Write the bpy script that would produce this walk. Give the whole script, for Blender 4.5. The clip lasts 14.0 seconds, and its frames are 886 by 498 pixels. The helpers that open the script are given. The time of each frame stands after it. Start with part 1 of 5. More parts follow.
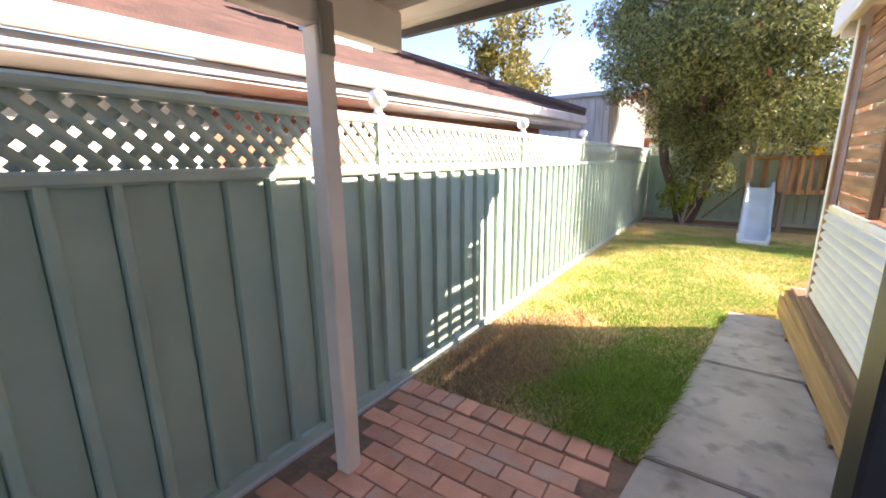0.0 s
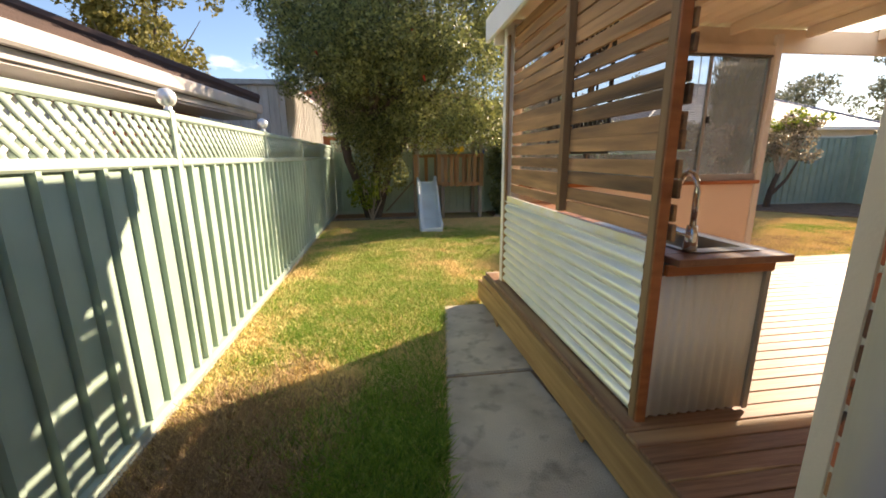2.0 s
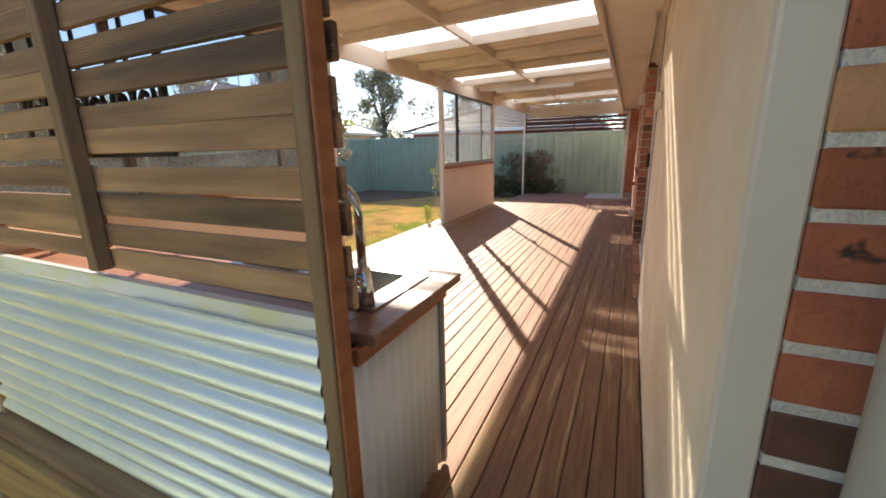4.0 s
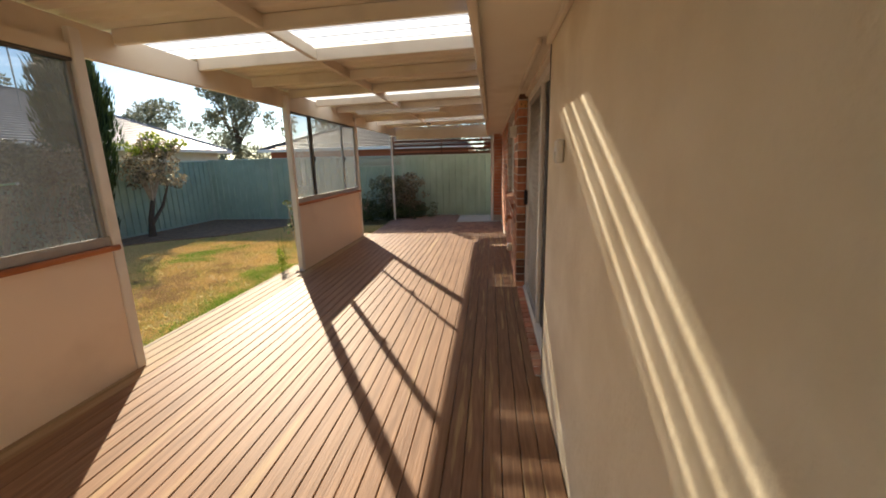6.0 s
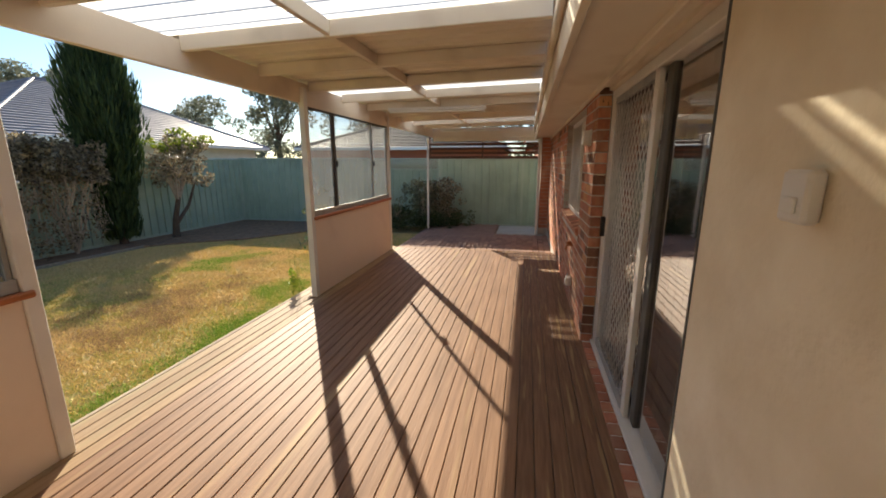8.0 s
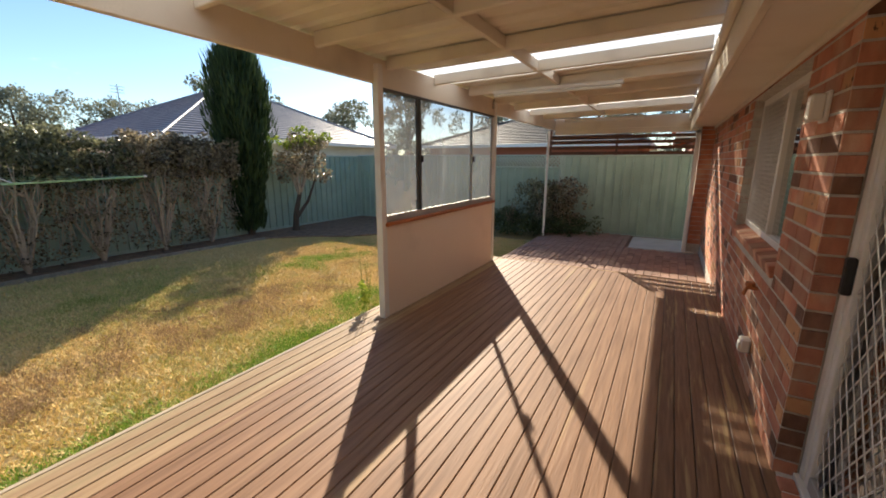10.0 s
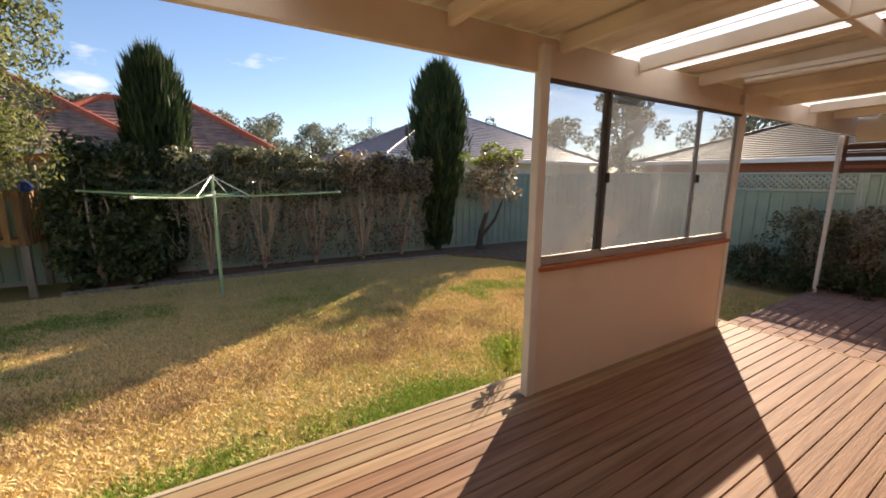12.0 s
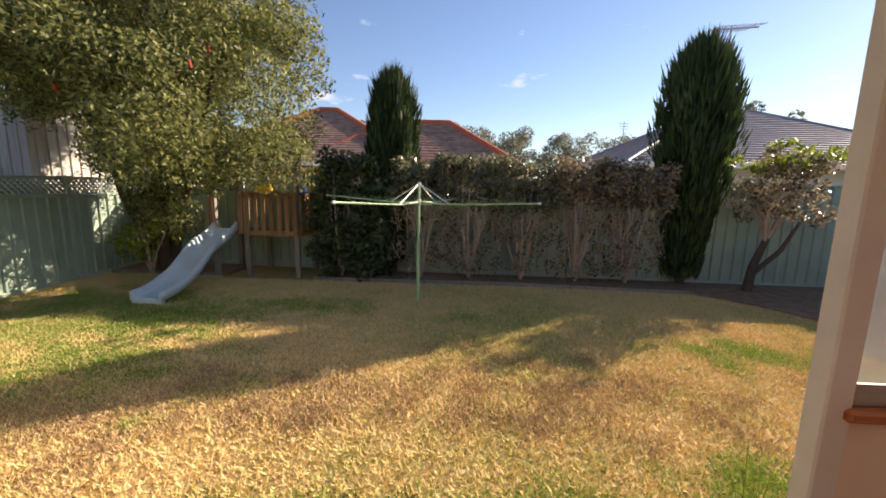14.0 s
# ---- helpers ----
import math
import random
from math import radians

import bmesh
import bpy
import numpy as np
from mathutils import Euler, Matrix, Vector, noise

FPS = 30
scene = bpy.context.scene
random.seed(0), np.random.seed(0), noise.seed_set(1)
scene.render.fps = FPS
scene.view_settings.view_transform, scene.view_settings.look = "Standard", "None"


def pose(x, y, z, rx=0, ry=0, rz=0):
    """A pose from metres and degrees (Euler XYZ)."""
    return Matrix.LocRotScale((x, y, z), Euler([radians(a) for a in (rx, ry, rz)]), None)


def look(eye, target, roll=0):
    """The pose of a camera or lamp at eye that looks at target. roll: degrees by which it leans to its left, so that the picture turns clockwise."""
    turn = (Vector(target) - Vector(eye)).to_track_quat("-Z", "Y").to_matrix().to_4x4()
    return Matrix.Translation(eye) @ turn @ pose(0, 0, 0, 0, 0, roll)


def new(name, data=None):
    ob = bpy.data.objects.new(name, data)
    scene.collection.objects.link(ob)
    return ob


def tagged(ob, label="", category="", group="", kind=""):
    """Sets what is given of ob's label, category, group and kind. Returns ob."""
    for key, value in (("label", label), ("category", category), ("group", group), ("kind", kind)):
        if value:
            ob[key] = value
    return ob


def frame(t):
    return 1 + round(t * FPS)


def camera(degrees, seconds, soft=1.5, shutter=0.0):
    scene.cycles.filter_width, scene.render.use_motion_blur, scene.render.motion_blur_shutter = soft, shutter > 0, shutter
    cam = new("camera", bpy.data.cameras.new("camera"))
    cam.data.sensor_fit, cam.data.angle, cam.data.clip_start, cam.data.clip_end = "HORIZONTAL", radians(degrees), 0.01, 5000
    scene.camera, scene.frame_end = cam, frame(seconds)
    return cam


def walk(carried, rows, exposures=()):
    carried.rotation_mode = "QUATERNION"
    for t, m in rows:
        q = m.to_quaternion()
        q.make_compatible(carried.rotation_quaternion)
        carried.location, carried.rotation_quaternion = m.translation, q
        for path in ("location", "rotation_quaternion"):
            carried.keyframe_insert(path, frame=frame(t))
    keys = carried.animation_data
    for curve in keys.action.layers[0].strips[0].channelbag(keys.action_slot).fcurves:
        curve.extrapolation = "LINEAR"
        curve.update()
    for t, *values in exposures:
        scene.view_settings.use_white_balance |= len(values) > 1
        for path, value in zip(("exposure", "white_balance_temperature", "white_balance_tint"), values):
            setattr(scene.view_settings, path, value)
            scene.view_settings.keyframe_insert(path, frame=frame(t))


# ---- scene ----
cam = camera(96.2, 14.0, soft=1.8)
PATH = [
    (0, (0.387, 0.073, 1.567), (-0.737, 1.67, 1.138), -0.7),
    (0.5, (0.315, 0.35, 1.485), (-0.474, 2.136, 1.052), -0.4),
    (1, (0.137, 0.542, 1.517), (-0.316, 2.431, 1.044), -0.1),
    (1.5, (0.023, 0.768, 1.536), (-0.099, 2.709, 1.07), -0.3),
    (2, (0.014, 1.063, 1.545), (0.285, 2.992, 1.091), -0.6),
    (2.5, (0.056, 1.315, 1.555), (0.765, 3.124, 1.08), -1.1),
    (3, (0.113, 1.585, 1.557), (1.267, 3.138, 1.049), -1.5),
    (3.5, (0.247, 1.758, 1.547), (1.749, 2.974, 1.032), -1.9),
    (4, (0.472, 1.963, 1.553), (2.229, 2.786, 1.068), -1.3),
    (6.3, (1.562, 2.228, 1.831), (3.502, 2.46, 1.404), -1.4),
    (6.5, (1.661, 2.286, 1.86), (3.602, 2.52, 1.438), -1.3),
    (7, (1.874, 2.331, 1.89), (3.81, 2.627, 1.486), -1.2),
    (7.2, (1.977, 2.349, 1.903), (3.909, 2.666, 1.496), -0.8),
    (9.3, (3.247, 2.428, 1.845), (5.077, 3.107, 1.407), -0.3),
    (9.5, (3.364, 2.436, 1.845), (5.164, 3.189, 1.41), -0.3),
    (10, (3.603, 2.463, 1.845), (5.302, 3.425, 1.412), 0.1),
    (10.5, (3.892, 2.517, 1.845), (5.46, 3.682, 1.415), 0.8),
    (11, (4.091, 2.585, 1.844), (5.5, 3.947, 1.441), 1.0),
    (11.5, (4.392, 2.694, 1.859), (5.614, 4.234, 1.492), 0.8),
    (12, (4.643, 2.875, 1.857), (5.676, 4.55, 1.503), 0.5),
    (12.5, (4.873, 3.084, 1.875), (5.702, 4.869, 1.519), 0.4),
    (13, (5.169, 3.336, 1.849), (5.718, 5.229, 1.508), 0.5),
    (13.5, (5.365, 3.518, 1.852), (5.597, 5.477, 1.524), 0.9),
    (14, (5.503, 3.714, 1.846), (5.42, 5.687, 1.525), 1.2),
]
EXPOSURES = [(0, 3.3, 6700, 30), (0.7, 3.0, 7200, 27), (1.5, 2.6, 7600, 22), (2.5, 2.0, 7100, 16), (3.5, 2.4, 6500, 14), (4, 2.4, 6500, 15), (6.5, 1.75, 6800, 8), (9.5, 1.78, 6500, 9), (11, 1.75, 6600, 12), (12.5, 1.75, 7200, 20), (14, 1.75, 7200, 21)]
walk(cam, [(t, look(eye, target, roll)) for t, eye, target, roll in PATH], EXPOSURES)

# ---- light: low winter sun from the east-north-east, clear sky ----
SUN_EL, SUN_AZ = radians(25), radians(31.5)
sun = new("sun", bpy.data.lights.new("sun", "SUN"))
sun.data.energy, sun.data.angle, sun.data.color = 3.1, radians(0.5), (1.0, 0.87, 0.69)
sun.matrix_world = look((20 * math.cos(SUN_AZ), 20 * math.sin(SUN_AZ), 20 * math.tan(SUN_EL)), (0, 0, 0))
world = bpy.data.worlds.new("sky")
scene.world = world
world.use_nodes = True
wn, wl = world.node_tree.nodes, world.node_tree.links
sky = wn.new("ShaderNodeTexSky")
sky.sky_type, sky.sun_disc = "NISHITA", False
sky.sun_elevation, sky.sun_rotation = SUN_EL, math.pi / 2 - SUN_AZ
sky.air_density, sky.dust_density, sky.ozone_density = 1.0, 0.15, 4.0
coord = wn.new("ShaderNodeTexCoord")
mapping = wn.new("ShaderNodeMapping")
mapping.inputs["Scale"].default_value = (1.0, 1.0, 2.6)
wl.new(coord.outputs["Generated"], mapping.inputs["Vector"])
puff = wn.new("ShaderNodeTexNoise")
puff.inputs["Scale"].default_value, puff.inputs["Detail"].default_value, puff.inputs["Roughness"].default_value = 5.5, 7.0, 0.55
wl.new(mapping.outputs[0], puff.inputs["Vector"])
ramp = wn.new("ShaderNodeValToRGB")
ramp.color_ramp.elements[0].position, ramp.color_ramp.elements[1].position = 0.62, 0.76
wl.new(puff.outputs["Fac"], ramp.inputs["Fac"])
tint = wn.new("ShaderNodeMix")
tint.data_type = "RGBA"
tint.inputs["B"].default_value = (6.5, 6.8, 7.2, 1)
wl.new(ramp.outputs["Color"], tint.inputs["Factor"])
wl.new(sky.outputs[0], tint.inputs["A"])
wl.new(tint.outputs["Result"], wn["Background"].inputs["Color"])
wn["Background"].inputs["Strength"].default_value = 0.056


# ---- materials ----
def material(name, colour, other=None, scale=6.0, rough=0.8, metal=0.0, bump=0.15, bump_scale=60.0, stretch=(1, 1, 1), vary=0.0, spec=0.4, coords="Object", detail=4.0, lo=0.35, hi=0.68, stain=None, stain_scale=0.9, stain_lo=0.5, stain_hi=0.75, reed=0.0):
    """A surface of two colours mixed by noise, with large stains, piece-by-piece variation, and fine relief."""
    m = bpy.data.materials.new(name)
    m.use_nodes = True
    n, l = m.node_tree.nodes, m.node_tree.links
    b = n["Principled BSDF"]
    b.inputs["Roughness"].default_value, b.inputs["Metallic"].default_value = rough, metal
    b.inputs["Specular IOR Level"].default_value = spec
    tc = n.new("ShaderNodeTexCoord")
    mp = n.new("ShaderNodeMapping")
    mp.inputs["Scale"].default_value = stretch
    if coords == "World":
        geo = n.new("ShaderNodeNewGeometry")
        l.new(geo.outputs["Position"], mp.inputs["Vector"])
    else:
        l.new(tc.outputs[coords], mp.inputs["Vector"])
    info = n.new("ShaderNodeObjectInfo")
    shift = n.new("ShaderNodeVectorMath")
    shift.operation = "MULTIPLY_ADD"
    l.new(info.outputs["Random"], shift.inputs[0])
    shift.inputs[1].default_value = (37, 23, 11) if vary else (0, 0, 0)
    l.new(mp.outputs[0], shift.inputs[2])
    t1 = n.new("ShaderNodeTexNoise")
    t1.inputs["Scale"].default_value, t1.inputs["Detail"].default_value = scale, detail
    l.new(shift.outputs[0], t1.inputs["Vector"])
    r1 = n.new("ShaderNodeValToRGB")
    r1.color_ramp.elements[0].position, r1.color_ramp.elements[1].position = lo, hi
    r1.color_ramp.elements[0].color = (*colour, 1)
    r1.color_ramp.elements[1].color = (*(other or [c * 0.8 for c in colour]), 1)
    l.new(t1.outputs["Fac"], r1.inputs["Fac"])
    out = r1.outputs["Color"]
    if stain:
        t2 = n.new("ShaderNodeTexNoise")
        t2.inputs["Scale"].default_value, t2.inputs["Detail"].default_value = stain_scale, 5.0
        l.new(shift.outputs[0], t2.inputs["Vector"])
        r2 = n.new("ShaderNodeMapRange")
        r2.inputs["From Min"].default_value, r2.inputs["From Max"].default_value = stain_lo, stain_hi
        l.new(t2.outputs["Fac"], r2.inputs["Value"])
        mx = n.new("ShaderNodeMix")
        mx.data_type = "RGBA"
        l.new(r2.outputs[0], mx.inputs["Factor"])
        l.new(out, mx.inputs["A"])
        mx.inputs["B"].default_value = (*stain, 1)
        out = mx.outputs["Result"]
    if vary:
        hs = n.new("ShaderNodeHueSaturation")
        mr = n.new("ShaderNodeMapRange")
        mr.inputs["To Min"].default_value, mr.inputs["To Max"].default_value = 1 - vary, 1 + vary
        l.new(info.outputs["Random"], mr.inputs["Value"])
        l.new(mr.outputs[0], hs.inputs["Value"])
        l.new(out, hs.inputs["Color"])
        out = hs.outputs["Color"]
    l.new(out, b.inputs["Base Color"])
    if bump:
        t3 = n.new("ShaderNodeTexNoise")
        t3.inputs["Scale"].default_value, t3.inputs["Detail"].default_value = bump_scale, 3.0
        l.new(shift.outputs[0], t3.inputs["Vector"])
        bp = n.new("ShaderNodeBump")
        bp.inputs["Strength"].default_value, bp.inputs["Distance"].default_value = bump, 0.01
        l.new(t3.outputs["Fac"], bp.inputs["Height"])
        l.new(bp.outputs[0], b.inputs["Normal"])
        if reed:
            wv = n.new("ShaderNodeTexWave")
            wv.wave_type, wv.bands_direction = "BANDS", "Z"
            wv.inputs["Scale"].default_value = 2 * math.pi / 20 / reed
            l.new(tc.outputs["Object"], wv.inputs["Vector"])
            b2 = n.new("ShaderNodeBump")
            b2.inputs["Strength"].default_value, b2.inputs["Distance"].default_value = 0.5, 0.002
            l.new(wv.outputs["Fac"], b2.inputs["Height"])
            l.new(bp.outputs[0], b2.inputs["Normal"])
            l.new(b2.outputs[0], b.inputs["Normal"])
    return m


def leafy(name, dark, light, rough=0.55, back=0.35):
    """Leaves that vary island by island and let some light through."""
    m = bpy.data.materials.new(name)
    m.use_nodes = True
    n, l = m.node_tree.nodes, m.node_tree.links
    b = n["Principled BSDF"]
    b.inputs["Roughness"].default_value, b.inputs["Specular IOR Level"].default_value = rough, 0.35
    geo = n.new("ShaderNodeNewGeometry")
    r = n.new("ShaderNodeValToRGB")
    r.color_ramp.elements[0].color, r.color_ramp.elements[1].color = (*dark, 1), (*light, 1)
    l.new(geo.outputs["Random Per Island"], r.inputs["Fac"])
    l.new(r.outputs["Color"], b.inputs["Base Color"])
    tr = n.new("ShaderNodeBsdfTranslucent")
    l.new(r.outputs["Color"], tr.inputs["Color"])
    mx = n.new("ShaderNodeMixShader")
    mx.inputs[0].default_value = back
    l.new(b.outputs[0], mx.inputs[1])
    l.new(tr.outputs[0], mx.inputs[2])
    l.new(mx.outputs[0], n["Material Output"].inputs["Surface"])
    return m


def lawn_material(name, blade):
    """Mown lawn, dry straw and green in patches by their place on the ground."""
    m = bpy.data.materials.new(name)
    m.use_nodes = True
    n, l = m.node_tree.nodes, m.node_tree.links
    b = n["Principled BSDF"]
    b.inputs["Roughness"].default_value, b.inputs["Specular IOR Level"].default_value = 0.8, 0.15
    geo = n.new("ShaderNodeNewGeometry")
    flat = n.new("ShaderNodeVectorMath")
    flat.operation = "MULTIPLY"
    flat.inputs[1].default_value = (1, 1, 0)
    l.new(geo.outputs["Position"], flat.inputs[0])
    big, mid, fine = (n.new("ShaderNodeTexNoise") for _ in range(3))
    for t, sc, d in ((big, 0.4, 3), (mid, 2.6, 4), (fine, 24, 3)):
        t.inputs["Scale"].default_value, t.inputs["Detail"].default_value = sc, d
        l.new(flat.outputs[0], t.inputs["Vector"])
    add = n.new("ShaderNodeMath")
    add.operation = "MULTIPLY_ADD"
    l.new(mid.outputs["Fac"], add.inputs[0])
    add.inputs[1].default_value = 0.55
    l.new(big.outputs["Fac"], add.inputs[2])
    if blade:
        isl = n.new("ShaderNodeMath")
        isl.operation = "MULTIPLY_ADD"
        l.new(geo.outputs["Random Per Island"], isl.inputs[0])
        isl.inputs[1].default_value = 0.46
        l.new(add.outputs[0], isl.inputs[2])
        last = isl
        span = (0.48, 1.0)
    else:
        f2 = n.new("ShaderNodeMath")
        f2.operation = "MULTIPLY_ADD"
        l.new(fine.outputs["Fac"], f2.inputs[0])
        f2.inputs[1].default_value = 0.3
        l.new(add.outputs[0], f2.inputs[2])
        last = f2
        span = (0.52, 0.95)
    mr = n.new("ShaderNodeMapRange")
    mr.inputs["From Min"].default_value, mr.inputs["From Max"].default_value = span
    l.new(last.outputs[0], mr.inputs["Value"])
    r = n.new("ShaderNodeValToRGB")
    e = r.color_ramp.elements
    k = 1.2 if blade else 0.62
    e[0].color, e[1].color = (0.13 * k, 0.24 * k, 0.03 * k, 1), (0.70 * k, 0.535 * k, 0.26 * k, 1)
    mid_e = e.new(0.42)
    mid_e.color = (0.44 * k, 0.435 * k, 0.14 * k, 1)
    l.new(mr.outputs[0], r.inputs["Fac"])
    l.new(r.outputs["Color"], b.inputs["Base Color"])
    return m


def glass_material(name, haze, tintc=(0.86, 0.9, 0.92), gloss=0.07):
    """A pane that lets light through, mirrors a little and is hazy with dust."""
    m = bpy.data.materials.new(name)
    m.use_nodes = True
    n, l = m.node_tree.nodes, m.node_tree.links
    clear, mirror, dust = n.new("ShaderNodeBsdfTransparent"), n.new("ShaderNodeBsdfGlossy"), n.new("ShaderNodeBsdfTranslucent")
    grime = n.new("ShaderNodeBsdfDiffuse")
    clear.inputs["Color"].default_value = (*tintc, 1)
    mirror.inputs["Roughness"].default_value = 0.03
    dust.inputs["Color"].default_value = (0.45, 0.47, 0.48, 1)
    grime.inputs["Color"].default_value = (0.5, 0.5, 0.48, 1)
    tc, t = n.new("ShaderNodeTexCoord"), n.new("ShaderNodeTexNoise")
    t.inputs["Scale"].default_value, t.inputs["Detail"].default_value = 1.6, 6.0
    l.new(tc.outputs["Object"], t.inputs["Vector"])
    mr = n.new("ShaderNodeMapRange")
    mr.inputs["From Min"].default_value, mr.inputs["From Max"].default_value = 0.3, 0.7
    mr.inputs["To Min"].default_value, mr.inputs["To Max"].default_value = haze * 0.7, haze * 1.3
    l.new(t.outputs["Fac"], mr.inputs["Value"])
    m1, m2, m3 = (n.new("ShaderNodeMixShader") for _ in range(3))
    l.new(mr.outputs[0], m1.inputs[0])
    l.new(clear.outputs[0], m1.inputs[1])
    l.new(m3.outputs[0], m1.inputs[2])
    m3.inputs[0].default_value = 0.4
    l.new(dust.outputs[0], m3.inputs[1])
    l.new(grime.outputs[0], m3.inputs[2])
    fr = n.new("ShaderNodeFresnel")
    ad = n.new("ShaderNodeMath")
    ad.operation = "ADD"
    ad.use_clamp = True
    ad.inputs[1].default_value = gloss - 0.04
    l.new(fr.outputs[0], ad.inputs[0])
    l.new(ad.outputs[0], m2.inputs[0])
    l.new(m1.outputs[0], m2.inputs[1])
    l.new(mirror.outputs[0], m2.inputs[2])
    l.new(m2.outputs[0], n["Material Output"].inputs["Surface"])
    return m


def skylight_material():
    """Ribbed polycarbonate; striped opacity stands in for sunlight focused into lines by the ribs."""
    m = glass_material("polycarbonate", 0.5, (0.96, 0.97, 0.95), 0.05)
    n, l = m.node_tree.nodes, m.node_tree.links
    tc, wv = n.new("ShaderNodeTexCoord"), n.new("ShaderNodeTexWave")
    wv.wave_type, wv.bands_direction = "BANDS", "X"
    wv.inputs["Scale"].default_value = 2 * math.pi / 20 / 0.19
    mp = n.new("ShaderNodeMapping")
    mp.inputs["Location"].default_value = (0.18, 0, 0)
    l.new(tc.outputs["Object"], mp.inputs["Vector"])
    l.new(mp.outputs[0], wv.inputs["Vector"])
    # clearer stripe per rib, cloudy between: imitates the focused sun streaks on the wall
    mr = n.new("ShaderNodeMapRange")
    mr.inputs["From Min"].default_value, mr.inputs["From Max"].default_value = 0.8, 1.0
    mr.inputs["To Min"].default_value, mr.inputs["To Max"].default_value = 0.9, 0.45
    l.new(wv.outputs["Fac"], mr.inputs["Value"])
    for node in n:
        if node.type == "MIX_SHADER" and not node.inputs[0].is_linked:
            node.inputs[0].default_value = 0.06
        if node.type == "BSDF_TRANSLUCENT":
            node.inputs["Color"].default_value = (0.95, 0.95, 0.92, 1)
        if node.type == "MIX_SHADER" and node.inputs[1].is_linked and node.inputs[1].links[0].from_node.type == "BSDF_TRANSPARENT":
            l.new(mr.outputs[0], node.inputs[0])
    for node in n:
        if node.type == "MIX_SHADER" and node.inputs[2].is_linked and node.inputs[2].links[0].from_node.type == "BSDF_GLOSSY":
            for k in list(node.inputs[0].links):
                l.remove(k)
            node.inputs[0].default_value = 0.03
    return m


GREEN = material("fence_green_steel", (0.34, 0.46, 0.37), (0.39, 0.51, 0.42), 3.0, 0.48, bump=0.05, bump_scale=20, stain=(0.29, 0.38, 0.31), stain_scale=1.4, spec=0.35)
GREEN_TRIM = material("fence_green_trim", (0.38, 0.48, 0.40), (0.42, 0.52, 0.44), 5.0, 0.42, bump=0.04, spec=0.4)
CREAM = material("cream_paint", (0.80, 0.72, 0.60), (0.75, 0.67, 0.55), 2.2, 0.7, bump=0.12, bump_scale=90, stain=(0.52, 0.44, 0.35), stain_scale=1.1, stain_lo=0.55, stain_hi=0.8)
RENDER_WALL = material("cream_render", (0.90, 0.81, 0.64), (0.80, 0.70, 0.52), 2.4, 0.72, bump=0.5, bump_scale=30, stain=(0.70, 0.59, 0.42), stain_scale=2.1, stain_lo=0.46, stain_hi=0.74)
PANEL = material("pink_cream_sheet", (0.84, 0.70, 0.57), (0.80, 0.67, 0.55), 1.4, 0.75, bump=0.05, stain=(0.60, 0.48, 0.38), stain_scale=1.2, stain_lo=0.55, stain_hi=0.85)
CEILING = material("ceiling_sheet", (0.82, 0.76, 0.64), (0.77, 0.70, 0.58), 1.8, 0.6, bump=0.05, stain=(0.60, 0.51, 0.38), stain_scale=1.5, stain_lo=0.55, stain_hi=0.8)
WHITE = material("white_enamel", (0.80, 0.78, 0.74), (0.74, 0.71, 0.66), 4.0, 0.42, bump=0.06, stain=(0.60, 0.55, 0.48), stain_scale=2.5, stain_lo=0.6, stain_hi=0.85)
WHITE_GUTTER = material("white_gutter", (0.85, 0.84, 0.82), (0.80, 0.79, 0.77), 3.0, 0.4, bump=0.03)
NEIGHBOUR_TRIM = material("weathered_cream_gutter", (0.60, 0.56, 0.52), (0.50, 0.46, 0.42), 3.0, 0.5, bump=0.03, stain=(0.40, 0.36, 0.32), stain_scale=1.5, stain_lo=0.55, stain_hi=0.8)
ALU = material("brushed_aluminium", (0.42, 0.42, 0.41), (0.34, 0.34, 0.33), 8.0, 0.55, 0.5, bump=0.03)
DARK_ALU = material("dark_aluminium", (0.10, 0.10, 0.10), (0.14, 0.14, 0.13), 6.0, 0.8, 0.0, bump=0.02, spec=0.2)
BLACK = material("black_plastic", (0.015, 0.015, 0.017), (0.025, 0.025, 0.027), 9.0, 0.4, bump=0.03)
CHROME = material("chrome", (0.82, 0.82, 0.82), (0.76, 0.76, 0.76), 9.0, 0.12, 1.0, bump=0)
STEEL = material("stainless_steel", (0.42, 0.42, 0.41), (0.33, 0.33, 0.32), 12.0, 0.33, 1.0, bump=0.03)
ZINC = material("galvanised_iron", (0.90, 0.92, 0.90), (0.83, 0.86, 0.85), 5.0, 0.35, 0.48, bump=0.04, stain=(0.82, 0.82, 0.66), stain_scale=1.1, stain_lo=0.58, stain_hi=0.85)
ZINC_YELLOW = material("stained_iron_flange", (0.82, 0.82, 0.74), (0.80, 0.74, 0.42), 2.2, 0.5, 0.05, bump=0.05, stretch=(1, 1, 3), lo=0.45, hi=0.6)
ZINC_DULL = material("dull_corrugated_iron", (0.80, 0.78, 0.70), (0.84, 0.82, 0.75), 3.0, 0.5, 0.15, bump=0.06, stretch=(1, 1, 0.3), stain=(0.52, 0.50, 0.43), stain_scale=1.6, stain_lo=0.55, stain_hi=0.8)
DECK = material("oiled_decking", (0.31, 0.18, 0.108), (0.205, 0.112, 0.065), 5.0, 0.6, bump=0.2, bump_scale=16, stretch=(0.35, 6, 6), vary=0.07, stain=(0.43, 0.30, 0.16), stain_scale=1.1, stain_lo=0.6, stain_hi=0.75, spec=0.2)
